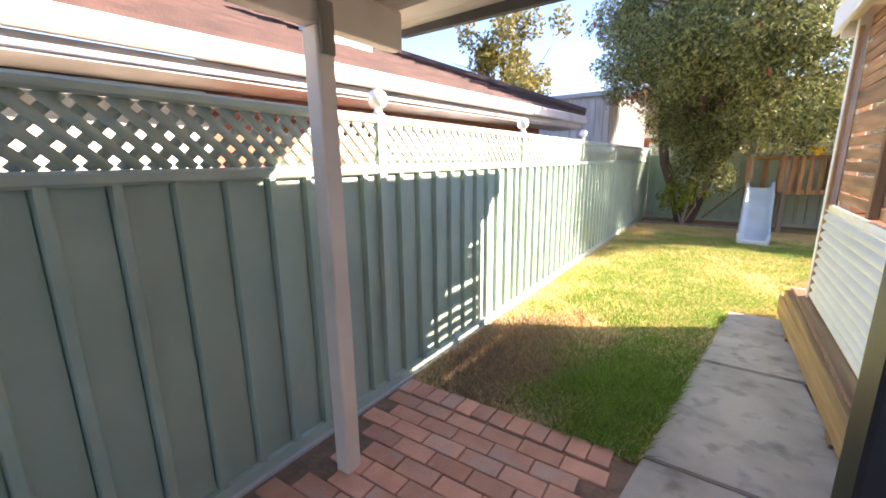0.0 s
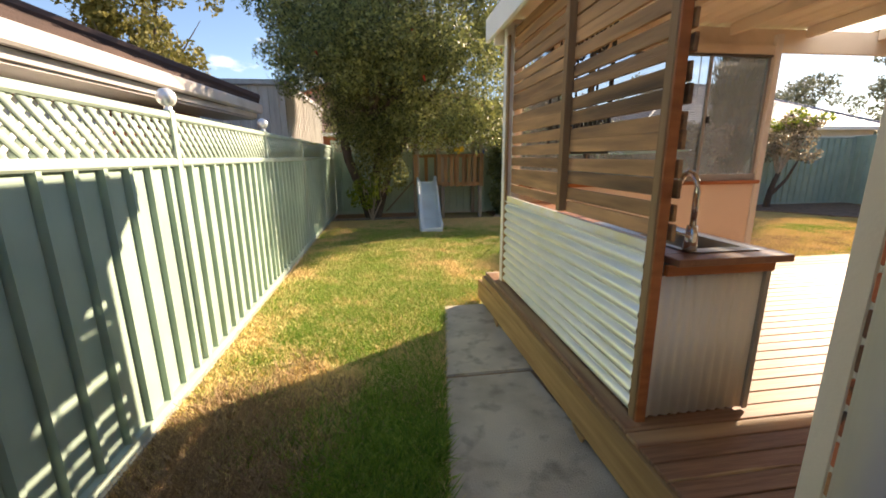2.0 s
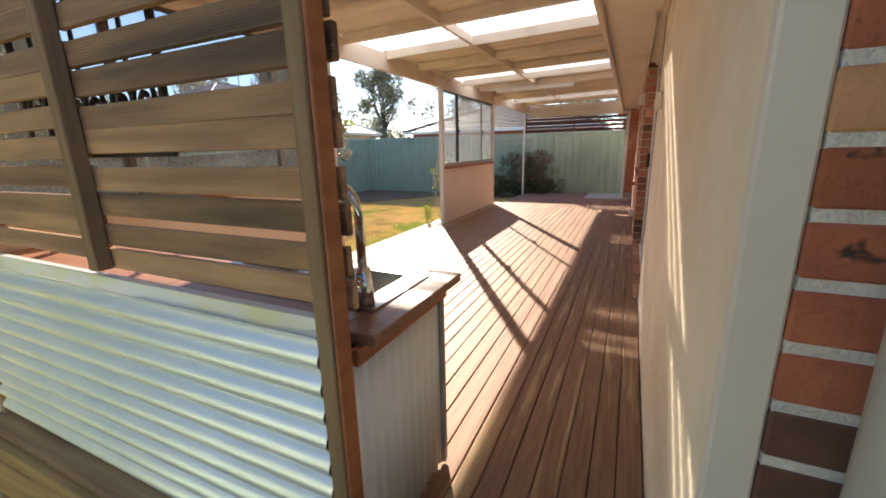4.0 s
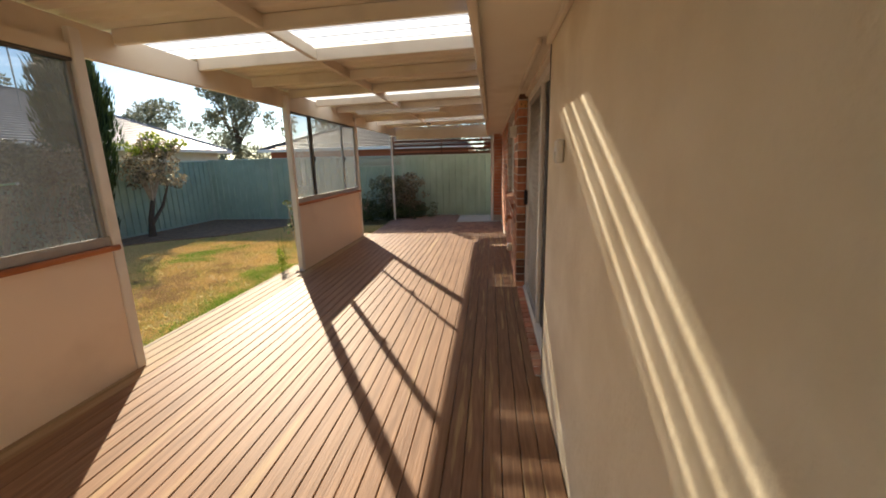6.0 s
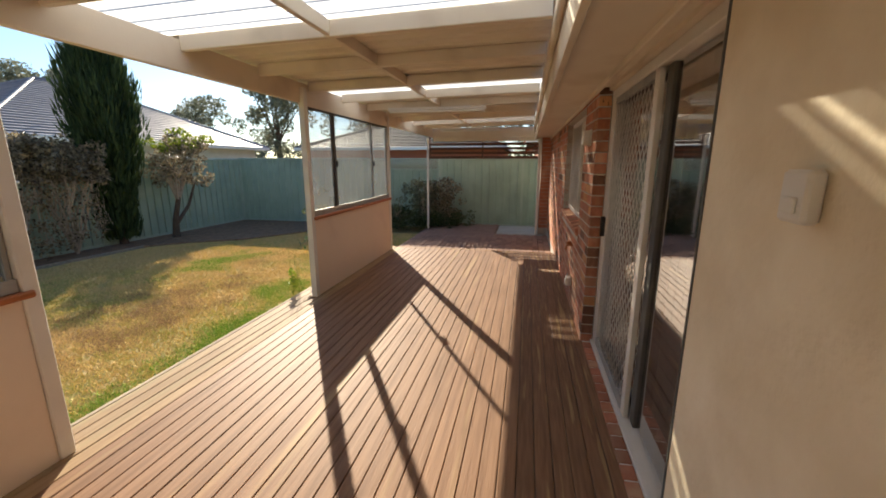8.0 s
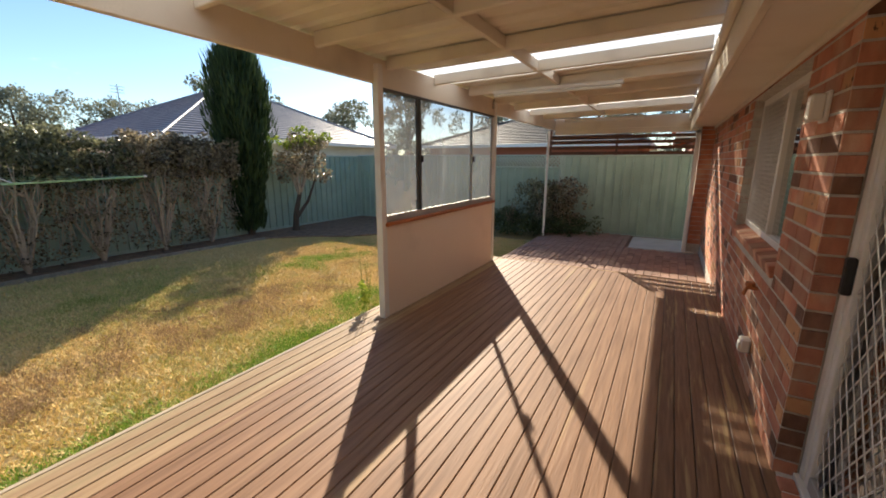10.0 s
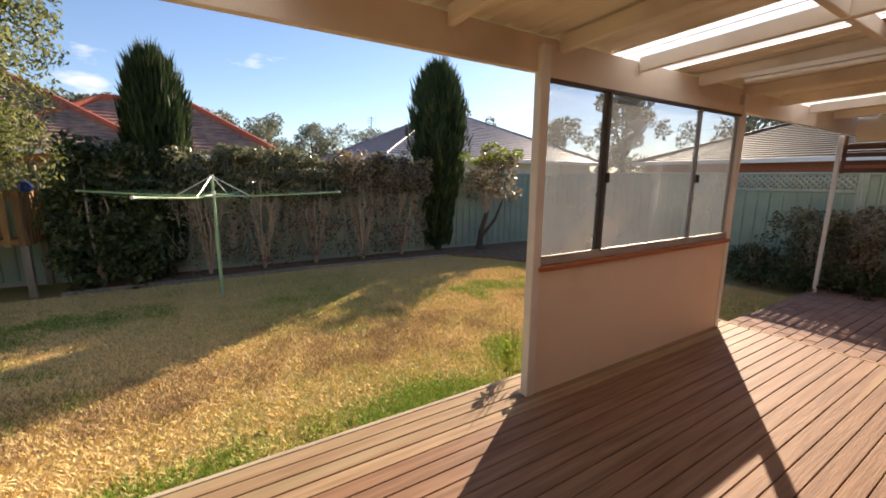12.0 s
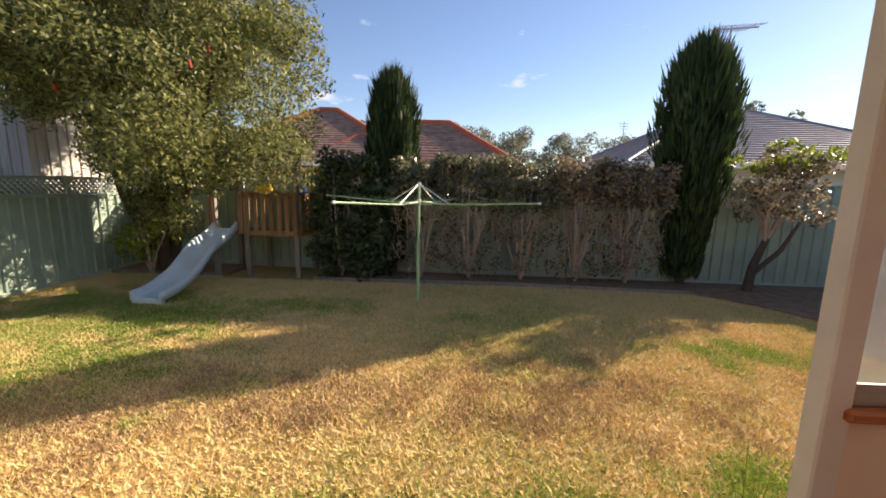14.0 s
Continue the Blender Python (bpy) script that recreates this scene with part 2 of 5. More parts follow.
DECK_WORN = material("rain_worn_decking", (0.41, 0.29, 0.175), (0.29, 0.185, 0.105), 5.0, 0.7, bump=0.25, bump_scale=16, stretch=(0.35, 6, 6), vary=0.1, stain=(0.36, 0.31, 0.17), stain_scale=1.0, stain_lo=0.55, stain_hi=0.72, spec=0.22)
DECK_STREAK = material("streaky_dark_decking", (0.27, 0.15, 0.086), (0.185, 0.098, 0.055), 5.0, 0.57, bump=0.25, bump_scale=16, stretch=(0.8, 12, 8), vary=0.08, stain=(0.42, 0.285, 0.14), stain_scale=2.0, stain_lo=0.57, stain_hi=0.68, spec=0.28)
SLAT = material("treated_pine_slat", (0.44, 0.25, 0.12), (0.25, 0.14, 0.072), 4.0, 0.7, bump=0.45, bump_scale=14, stretch=(6, 0.45, 5), vary=0.32, stain=(0.11, 0.07, 0.045), stain_scale=1.3, stain_lo=0.53, stain_hi=0.72, reed=0.0075)
POSTWOOD = material("stained_pine_post", (0.36, 0.225, 0.115), (0.25, 0.14, 0.065), 4.0, 0.65, bump=0.3, bump_scale=14, stretch=(6, 6, 0.4), vary=0.12)
SLEEPER = material("yellow_pine_sleeper", (0.42, 0.265, 0.12), (0.30, 0.175, 0.075), 4.0, 0.75, bump=0.35, bump_scale=14, stretch=(5, 0.4, 5), vary=0.1, stain=(0.22, 0.14, 0.07), stain_scale=1.2, stain_lo=0.6, stain_hi=0.85)
EDGEWOOD = material("pale_weathered_edge", (0.50, 0.42, 0.31), (0.36, 0.29, 0.20), 4.0, 0.8, bump=0.3, bump_scale=16, stretch=(0.4, 6, 6))
REDWOOD = material("red_stained_timber", (0.46, 0.165, 0.06), (0.33, 0.11, 0.04), 5.0, 0.5, bump=0.2, bump_scale=18, stretch=(1, 5, 5), vary=0.1)
BENCH = material("timber_worktop", (0.30, 0.15, 0.085), (0.22, 0.105, 0.06), 4.0, 0.38, bump=0.15, bump_scale=18, stretch=(5, 0.5, 5))
FORTWOOD = material("weathered_play_timber", (0.33, 0.19, 0.085), (0.22, 0.125, 0.06), 5.0, 0.8, bump=0.3, bump_scale=20, stretch=(5, 5, 0.6), vary=0.25)
GREYWOOD = material("grey_weathered_timber", (0.30, 0.27, 0.22), (0.20, 0.18, 0.15), 4.0, 0.85, bump=0.35, bump_scale=18, stretch=(5, 5, 0.4), vary=0.15)
SCREENWOOD = material("dark_merbau_slat", (0.14, 0.06, 0.035), (0.09, 0.04, 0.025), 4.0, 0.6, bump=0.2, stretch=(1, 0.5, 6), vary=0.1)
CONCRETE = material("path_concrete", (0.60, 0.53, 0.42), (0.40, 0.35, 0.275), 2.6, 0.9, bump=0.7, bump_scale=110, detail=9.0, lo=0.38, hi=0.66, stain=(0.27, 0.235, 0.185), stain_scale=7.0, stain_lo=0.54, stain_hi=0.74, coords="World")
PALE = material("pale_pad_concrete", (0.55, 0.53, 0.48), (0.48, 0.46, 0.41), 4.0, 0.9, bump=0.4)
BRICK = material("dry_pressed_brick", (0.50, 0.205, 0.125), (0.37, 0.145, 0.09), 9.0, 0.88, bump=0.5, bump_scale=80, vary=0.28, stain=(0.55, 0.34, 0.225), stain_scale=3.5, stain_lo=0.48, stain_hi=0.7)
BRICK_SPOT = material("spotted_orange_brick", (0.52, 0.17, 0.085), (0.38, 0.12, 0.07), 11.0, 0.88, bump=0.7, bump_scale=80, vary=0.25, stain=(0.07, 0.045, 0.035), stain_scale=19, stain_lo=0.63, stain_hi=0.69)
BRICK_TAN = material("tan_mottled_brick", (0.56, 0.30, 0.15), (0.48, 0.245, 0.12), 12.0, 0.88, bump=0.5, bump_scale=80, vary=0.2, stain=(0.10, 0.05, 0.03), stain_scale=26, stain_lo=0.62, stain_hi=0.68)
BRICK_DARK = material("brown_brick", (0.23, 0.115, 0.075), (0.16, 0.08, 0.053), 12.0, 0.88, bump=0.5, bump_scale=80, vary=0.25)
MORTAR = material("pale_mortar", (0.82, 0.79, 0.72), (0.68, 0.65, 0.59), 20.0, 0.95, bump=0.9, bump_scale=120)
MORTAR_GREY = material("weathered_mortar", (0.60, 0.55, 0.48), (0.47, 0.43, 0.37), 20.0, 0.95, bump=0.9, bump_scale=120)
PAVER = material("terracotta_paver", (0.76, 0.38, 0.24), (0.66, 0.31, 0.19), 8.0, 0.88, bump=0.45, bump_scale=90, vary=0.18, stain=(0.60, 0.42, 0.31), stain_scale=3.0, stain_lo=0.5, stain_hi=0.75)
PAVER_GREY = material("weathered_paver", (0.33, 0.20, 0.145), (0.26, 0.155, 0.115), 8.0, 0.88, bump=0.45, bump_scale=90, vary=0.22)
SOIL = material("garden_soil", (0.31, 0.19, 0.115), (0.19, 0.12, 0.075), 9.0, 0.95, bump=0.9, bump_scale=40, coords="World")
TILE_BROWN = material("brown_roof_tile", (0.082, 0.05, 0.041), (0.052, 0.034, 0.029), 3.0, 0.85, bump=0.3, vary=0.1)
TILE_GREY = material("blue_grey_roof_tile", (0.24, 0.24, 0.28), (0.30, 0.295, 0.33), 2.0, 0.5, bump=0.2)
TILE_RED = material("mottled_red_roof_tile", (0.46, 0.28, 0.21), (0.24, 0.145, 0.115), 2.6, 0.75, bump=0.2)
TILE_DARK = material("dark_roof_tile", (0.05, 0.045, 0.045), (0.075, 0.065, 0.06), 2.0, 0.6, bump=0.2)
RIDGE_RED = material("red_ridge_cap", (0.50, 0.12, 0.06), (0.40, 0.10, 0.05), 4.0, 0.7)
HOUSE_BRICK = material("neighbour_red_brick", (0.38, 0.14, 0.085), (0.30, 0.11, 0.07), 14.0, 0.9, bump=0.3)
HOUSE_PALE = material("neighbour_pale_wall", (0.66, 0.64, 0.57), (0.60, 0.58, 0.51), 2.0, 0.85)
SHED = material("weathered_shed_board", (0.62, 0.60, 0.56), (0.50, 0.48, 0.45), 3.0, 0.8, bump=0.2, stretch=(4, 4, 0.5), stain=(0.30, 0.265, 0.23), stain_scale=1.2, stain_lo=0.55, stain_hi=0.75)
SLIDE_BLUE = material("pale_blue_plastic", (0.60, 0.72, 0.77), (0.55, 0.67, 0.73), 3.0, 0.35, bump=0.03, stain=(0.50, 0.58, 0.60), stain_scale=2.0)
HOIST_GREEN = material("light_green_hoist_paint", (0.34, 0.55, 0.28), (0.40, 0.60, 0.36), 6.0, 0.45, bump=0.03)
YELLOW = material("yellow_plastic", (0.78, 0.52, 0.03), (0.72, 0.47, 0.03), 5.0, 0.4, bump=0)
BLUE = material("blue_plastic", (0.03, 0.09, 0.42), (0.03, 0.08, 0.36), 5.0, 0.4, bump=0)
BARK = material("rough_bark", (0.13, 0.095, 0.07), (0.075, 0.055, 0.04), 9.0, 0.95, bump=0.9, bump_scale=26, stretch=(1, 1, 0.35))
TWIG = material("grey_brown_twig", (0.54, 0.44, 0.34), (0.40, 0.32, 0.245), 12.0, 0.9, bump=0.3)
CURTAIN = material("pale_curtain", (0.62, 0.58, 0.52), (0.56, 0.52, 0.46), 5.0, 0.9, bump=0.2)
ROOMDARK = material("interior_plaster", (0.42, 0.38, 0.33), (0.38, 0.34, 0.30), 2.0, 0.9, bump=0)
TUBE = material("opal_diffuser", (0.80, 0.78, 0.72), (0.76, 0.74, 0.68), 4.0, 0.35, bump=0)
LEAF_TREE = leafy("bottlebrush_leaf", (0.045, 0.066, 0.024), (0.41, 0.43, 0.15), 0.5, 0.42)
LEAF_HEDGE = leafy("hedge_leaf", (0.055, 0.066, 0.036), (0.33, 0.33, 0.19), 0.3, 0.36)
LEAF_DRY = leafy("bronze_hedge_leaf", (0.085, 0.068, 0.043), (0.46, 0.385, 0.25), 0.3, 0.38)
LEAF_IVY = leafy("dark_glossy_leaf", (0.03, 0.055, 0.022), (0.17, 0.215, 0.095), 0.28, 0.34)
LEAF_CONIFER = leafy("cypress_spray", (0.016, 0.036, 0.014), (0.075, 0.115, 0.036), 0.7, 0.2)
LEAF_BRIGHT = leafy("bright_leaf", (0.10, 0.17, 0.02), (0.36, 0.42, 0.06), 0.5, 0.4)
# grey-green gum foliage, paled so the colour carries the haze of distance
LEAF_FAR = leafy("hazed_gum_leaf", (0.13, 0.15, 0.11), (0.30, 0.31, 0.22), 0.7, 0.3)
LEAF_GOLD = leafy("golden_conifer_leaf", (0.10, 0.10, 0.02), (0.27, 0.24, 0.07), 0.7, 0.3)
FLOWER = material("red_flower", (0.45, 0.05, 0.02), (0.36, 0.04, 0.02), 9.0, 0.7, bump=0)
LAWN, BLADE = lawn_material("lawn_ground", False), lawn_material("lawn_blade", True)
PANE_HAZY = glass_material("hazy_pane", 0.32, (0.64, 0.68, 0.70))
PANE_CLEAR = glass_material("cleaner_pane", 0.13, (0.5, 0.54, 0.56))
PANE_DARK = glass_material("door_pane", 0.06, (0.5, 0.53, 0.53), 0.48)
SKYLIGHT = skylight_material()


# ---- mesh helpers ----
def link(name, bm, mat, parent=None, label="", smooth=False):
    me = bpy.data.meshes.new(name)
    bm.to_mesh(me)
    bm.free()
    me.materials.append(mat)
    if smooth:
        for p in me.polygons:
            p.use_smooth = True
    ob = new(name, me)
    if parent:
        ob.parent = parent
    if label:
        tagged(ob, label)
    return ob


def part(name, bm, mat, parent, label="", smooth=False):
    return link(name, bm, mat, parent, label, smooth)


def thing(name, label, category, group="", at=(0, 0, 0)):
    ob = new(name)
    ob.empty_display_size = 0.1
    ob.location = at
    return tagged(ob, label, category, group)


def box(x0, x1, y0, y1, z0, z1, bevel=0.0, bm=None):
    bm = bm or bmesh.new()
    vs = [bm.verts.new((x, y, z)) for x in (x0, x1) for y in (y0, y1) for z in (z0, z1)]
    fs = [bm.faces.new([vs[i] for i in f]) for f in ((0, 1, 3, 2), (4, 6, 7, 5), (0, 4, 5, 1), (2, 3, 7, 6), (0, 2, 6, 4), (1, 5, 7, 3))]
    if bevel:
        edges = list({e for f in fs for e in f.edges})
        bmesh.ops.bevel(bm, geom=edges, offset=bevel, segments=1, affect="EDGES")
    return bm


def quad_y(x0, x1, yy, z0, z1, toward):
    """A sheet of glass in a wall along x, facing -y or +y."""
    bm = bmesh.new()
    vs = [bm.verts.new(p) for p in ((x0, yy, z0), (x1, yy, z0), (x1, yy, z1), (x0, yy, z1))]
    bm.faces.new(vs if toward < 0 else vs[::-1])
    return bm


def bar(a, b, w, h, bm=None, bevel=0.0):
    """A square-cut bar from a to b, w wide and h high."""
    a, b = Vector(a), Vector(b)
    d = (b - a).normalized()
    side = d.cross(Vector((0, 0, 1)))
    side = side.normalized() if side.length > 1e-4 else Vector((1, 0, 0))
    up = side.cross(d)
    bm2 = bmesh.new()
    vs = [bm2.verts.new(p + side * sx * w / 2 + up * sz * h / 2) for p in (a, b) for sx in (-1, 1) for sz in (-1, 1)]
    fs = [bm2.faces.new([vs[i] for i in f]) for f in ((0, 1, 3, 2), (4, 6, 7, 5), (0, 4, 5, 1), (2, 3, 7, 6), (0, 2, 6, 4), (1, 5, 7, 3))]
    if bevel:
        bmesh.ops.bevel(bm2, geom=list(bm2.edges), offset=bevel, segments=1, affect="EDGES")
    bmesh.ops.recalc_face_normals(bm2, faces=bm2.faces)
    if bm is None:
        return bm2
    me = bpy.data.meshes.new("t")
    bm2.to_mesh(me)
    bm2.free()
    bm.from_mesh(me)
    bpy.data.meshes.remove(me)
    return bm


def pipe(points, radii, sides=10, bm=None):
    """A round pipe along points, with one radius or one for each point."""
    bm = bm or bmesh.new()
    pts = [Vector(p) for p in points]
    radii = radii if isinstance(radii, (list, tuple)) else [radii] * len(pts)
    rings = []
    for i, p in enumerate(pts):
        d = (pts[min(i + 1, len(pts) - 1)] - pts[max(i - 1, 0)]).normalized()
        s = d.cross(Vector((0.13, 0.21, 0.97)))
        s = s.normalized() if s.length > 1e-3 else Vector((1, 0, 0))
        u = s.cross(d)
        rings.append([bm.verts.new(p + radii[i] * (math.cos(a) * s + math.sin(a) * u)) for a in (2 * math.pi * k / sides for k in range(sides))])
    for r0, r1 in zip(rings, rings[1:]):
        for k in range(sides):
            bm.faces.new((r0[k], r0[(k + 1) % sides], r1[(k + 1) % sides], r1[k]))
    bm.faces.new(rings[0][::-1])
    bm.faces.new(rings[-1])
    bmesh.ops.recalc_face_normals(bm, faces=bm.faces)
    return bm


def ball(c, r, bm=None, seg=14):
    bm = bm or bmesh.new()
    bmesh.ops.create_uvsphere(bm, u_segments=seg, v_segments=seg // 2 + 2, radius=r, matrix=Matrix.Translation(c))
    return bm


def sweep(profile, place, n0, n1, thick=0.0):
    """A sheet whose cross-section is profile [(u, v)], laid by place(u, v, w) for w in (n0, n1)."""
    bm = bmesh.new()
    rows = [[bm.verts.new(place(u, v, w)) for u, v in profile] for w in (n0, n1)]
    for k in range(len(profile) - 1):
        bm.faces.new((rows[0][k], rows[0][k + 1], rows[1][k + 1], rows[1][k]))
    if thick:
        bmesh.ops.recalc_face_normals(bm, faces=bm.faces)
        bmesh.ops.solidify(bm, geom=list(bm.faces), thickness=thick)
    return bm


def wave_profile(length, pitch, depth, steps=8):
    n = int(length / pitch * steps)
    return [(length * i / n, depth / 2 * math.sin(2 * math.pi * length * i / n / pitch)) for i in range(n + 1)]


def pan_profile(length, pitch, depth):
    """Flat pans with tapered ribs, as in steel fencing."""
    pts, u = [], 0.0
    while u < length - 1e-6:
        for du, v in ((0, 0), (0.60, 0), (0.635, -0.4 * depth), (0.675, depth), (0.82, depth), (0.875, 0)):
            if u + du * pitch <= length:
                pts.append((u + du * pitch, v))
        u += pitch
    pts.append((length, 0))
    return pts


def mesh_from(name, verts, faces, mat, smooth=False):
    me = bpy.data.meshes.new(name)
    me.vertices.add(len(verts))
    me.vertices.foreach_set("co", np.asarray(verts, np.float32).ravel())
    k = faces.shape[1]
    me.loops.add(faces.size)
    me.loops.foreach_set("vertex_index", faces.ravel().astype(np.int32))
    me.polygons.add(len(faces))
    me.polygons.foreach_set("loop_start", (np.arange(len(faces)) * k).astype(np.int32))
    me.update(calc_edges=True)
    me.validate()
    me.materials.append(mat)
    return me


def leaves(name, points, size, mat, parent=None, long=2.2, rng=None, droop=0.0, flat=0.0):
    """A mesh of small folded leaves, one at each point, turned at random."""
    rng = rng or np.random.default_rng(5)
    p = np.asarray(points, float)
    n = len(p)
    d = rng.normal(size=(n, 3))
    d[:, 2] = d[:, 2] * (1 - flat) - droop
    d /= np.linalg.norm(d, axis=1)[:, None] + 1e-9
    s = np.cross(d, rng.normal(size=(n, 3)))
    s /= np.linalg.norm(s, axis=1)[:, None] + 1e-9
    u = np.cross(s, d)
    ln = size * long * rng.uniform(0.6, 1.3, n)[:, None] / 2
    wd = size * rng.uniform(0.6, 1.3, n)[:, None] / 2
    v = np.stack([p - d * ln, p + s * wd + u * wd * 0.3, p + d * ln, p - s * wd + u * wd * 0.3], 1).reshape(-1, 3)
    f = np.arange(4 * n).reshape(n, 4)
    ob = new(name, mesh_from(name, v, f, mat))
    if parent:
        ob.parent = parent
    return ob


def grow(rng, base, top, spread, r0, forks, mat, parent, name="limb", sides=6):
    """Branching limbs in one mesh; returns the tips."""
    bm, tips = bmesh.new(), []
    for k in range(forks):
        a = 2 * math.pi * (k + rng.uniform(0, 0.6)) / forks
        b0 = Vector(base)
        end = Vector((top[0] + spread * math.cos(a) * rng.uniform(0.4, 1), top[1] + spread * math.sin(a) * rng.uniform(0.4, 1), top[2] * rng.uniform(0.75, 1.05)))
        mid = b0.lerp(end, 0.45) + Vector((rng.normal(0, 0.06), rng.normal(0, 0.06), 0.12))
        q = b0.lerp(end, 0.75) + Vector((rng.normal(0, 0.05), rng.normal(0, 0.05), 0.05))
        pipe([b0, mid, q, end], [r0, r0 * 0.7, r0 * 0.45, r0 * 0.15], sides, bm)
        for j in range(3):
            s0 = mid.lerp(end, 0.15 + 0.25 * j)
            e2 = s0 + Vector((rng.normal(0, spread * 0.35), rng.normal(0, spread * 0.35), abs(rng.normal(0.25, 0.15)) * max(1, top[2] * 0.4)))
            pipe([s0, s0.lerp(e2, 0.5) + Vector((0, 0, 0.03)), e2], [r0 * 0.4, r0 * 0.28, r0 * 0.1], 5, bm)
            tips.append(e2)
        tips.append(end)
    link(name, bm, mat, parent)
    return tips


def strips(name, segs, width, depth, normal, mat, parent=None):
    """Thin straight bars, one for each pair of ends, in one mesh."""
    s = np.asarray(segs, float)
    a, b = s[:, 0], s[:, 1]
    d = b - a
    d /= np.linalg.norm(d, axis=1)[:, None]
    nrm = np.asarray(normal, float)
    w = np.cross(d, nrm) * width / 2
    h = np.tile(nrm * depth / 2, (len(s), 1))
    layer = np.where(d[:, 2] > 0, 0.52, -0.52)[:, None] * nrm * depth
    a, b = a + layer, b + layer
    v = np.stack([a - w - h, a + w - h, a + w + h, a - w + h, b - w - h, b + w - h, b + w + h, b - w + h], 1).reshape(-1, 3)
    q = np.array([(0, 3, 2, 1), (4, 5, 6, 7), (0, 1, 5, 4), (1, 2, 6, 5), (2, 3, 7, 6), (3, 0, 4, 7)])
    f = (np.arange(len(s))[:, None, None] * 8 + q).reshape(-1, 4)
    ob = new(name, mesh_from(name, v, f, mat))
    if parent:
        ob.parent = parent
    return ob


def diamond(u0, u1, v0, v1, pu, pv):
    """The crossing diagonals of a lattice over a rectangle, as pairs of (u, v)."""
    out, k = [], pv / pu
    rise = (v1 - v0) / k
    for sign in (1, -1):
        c = u0 - rise
        while c < u1 + rise:
            ends = []
            for t in (0.0, 1.0):
                ends.append((c + (rise * t if sign > 0 else rise * (1 - t)), v0 + (v1 - v0) * t))
            (ua, va), (ub, vb) = ends
            if ua > ub:
                ua, va, ub, vb = ub, vb, ua, va
            lo, hi = max(ua, u0), min(ub, u1)
            if hi - lo > 0.01:
                g = (vb - va) / (ub - ua)
                out.append(((lo, va + g * (lo - ua)), (hi, va + g * (hi - ua))))
            c += pu
    return out


D = 0.335

# ---- ground ----
bm = bmesh.new()
bmesh.ops.create_grid(bm, x_segments=2, y_segments=2, size=400)
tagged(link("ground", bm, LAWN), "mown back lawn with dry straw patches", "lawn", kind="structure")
rng = np.random.default_rng(3)


def blades(name, n, x0, x1, y0, y1, tall, keep):
    p = np.column_stack([rng.uniform(x0, x1, n), rng.uniform(y0, y1, n)])
    p = p[keep(p[:, 0], p[:, 1])]
    n = len(p)
    a, h, w = rng.uniform(0, 6.28, n), rng.uniform(0.35, 1.2, n) * tall, rng.uniform(0.0035, 0.008, n)
    side = np.column_stack([np.cos(a) * w, np.sin(a) * w, np.zeros(n)])
    base = np.column_stack([p, np.zeros(n)])
    lean = np.column_stack([rng.normal(0, 0.8, n) * h, rng.normal(0, 0.8, n) * h, h])
    v = np.stack([base - side, base + side, base + lean], 1).reshape(-1, 3)
    ob = new(name, mesh_from(name, v, np.arange(3 * n).reshape(n, 3), BLADE))
    return tagged(ob, "short mown grass, part green and part straw", "grass", kind="stuff")


def path_left(y):
    return 0.16 + 0.1362 * (y - 1.94)


blades("grass", 330000, 0.95, 12.5, 5.06, 10.95, 0.034, lambda x, y: (y < 10.9) & ~((x > 10.3) & (y > 9.2 + (12.5 - x) * 0.4)))
blades("grass", 190000, -1.36, 0.97, 2.12, 11.0, 0.036, lambda x, y: ~((x > path_left(y)) & (y < 4.96)))
blades("grass", 26000, 9.5, 12.6, 5.0, 7.0, 0.03, lambda x, y: y > 5.06)

GREEN_BLADE = leafy("lush_grass_blade", (0.11, 0.24, 0.03), (0.36, 0.50, 0.08), 0.6, 0.3)
STRAW_BLADE = leafy("dead_grass_blade", (0.30, 0.20, 0.11), (0.58, 0.42, 0.25), 0.9, 0.2)


def patch(n, cx, cy, rx, ry, tall, mat, label):
    """A tuft-edged patch of grass of its own kind in the lawn."""
    k = 40
    seeds = np.column_stack([rng.normal(cx, rx * 0.45, k), rng.normal(cy, ry * 0.45, k)])
    p = seeds[rng.integers(0, k, n)] + rng.normal(0, 0.10, (n, 2))
    p = p[(p[:, 0] > -1.33) & ~((p[:, 0] > path_left(p[:, 1]) - 0.01) & (p[:, 1] < 4.97)) & (p[:, 1] > 2.12) & ~((p[:, 0] > 0.95) & (p[:, 1] < 5.10))]
    n = len(p)
    a, h, w = rng.uniform(0, 6.28, n), rng.uniform(0.4, 1.2, n) * tall, rng.uniform(0.0035, 0.008, n)
    side = np.column_stack([np.cos(a) * w, np.sin(a) * w, np.zeros(n)])
    base = np.column_stack([p, np.zeros(n)])
    lean = np.column_stack([rng.normal(0, 0.7, n) * h, rng.normal(0, 0.7, n) * h, h])
    v = np.stack([base - side, base + side, base + lean], 1).reshape(-1, 3)
    o = new("grass_patch", mesh_from("grass_patch", v, np.arange(3 * n).reshape(n, 3), mat))
    return tagged(o, label, "grass", kind="stuff")


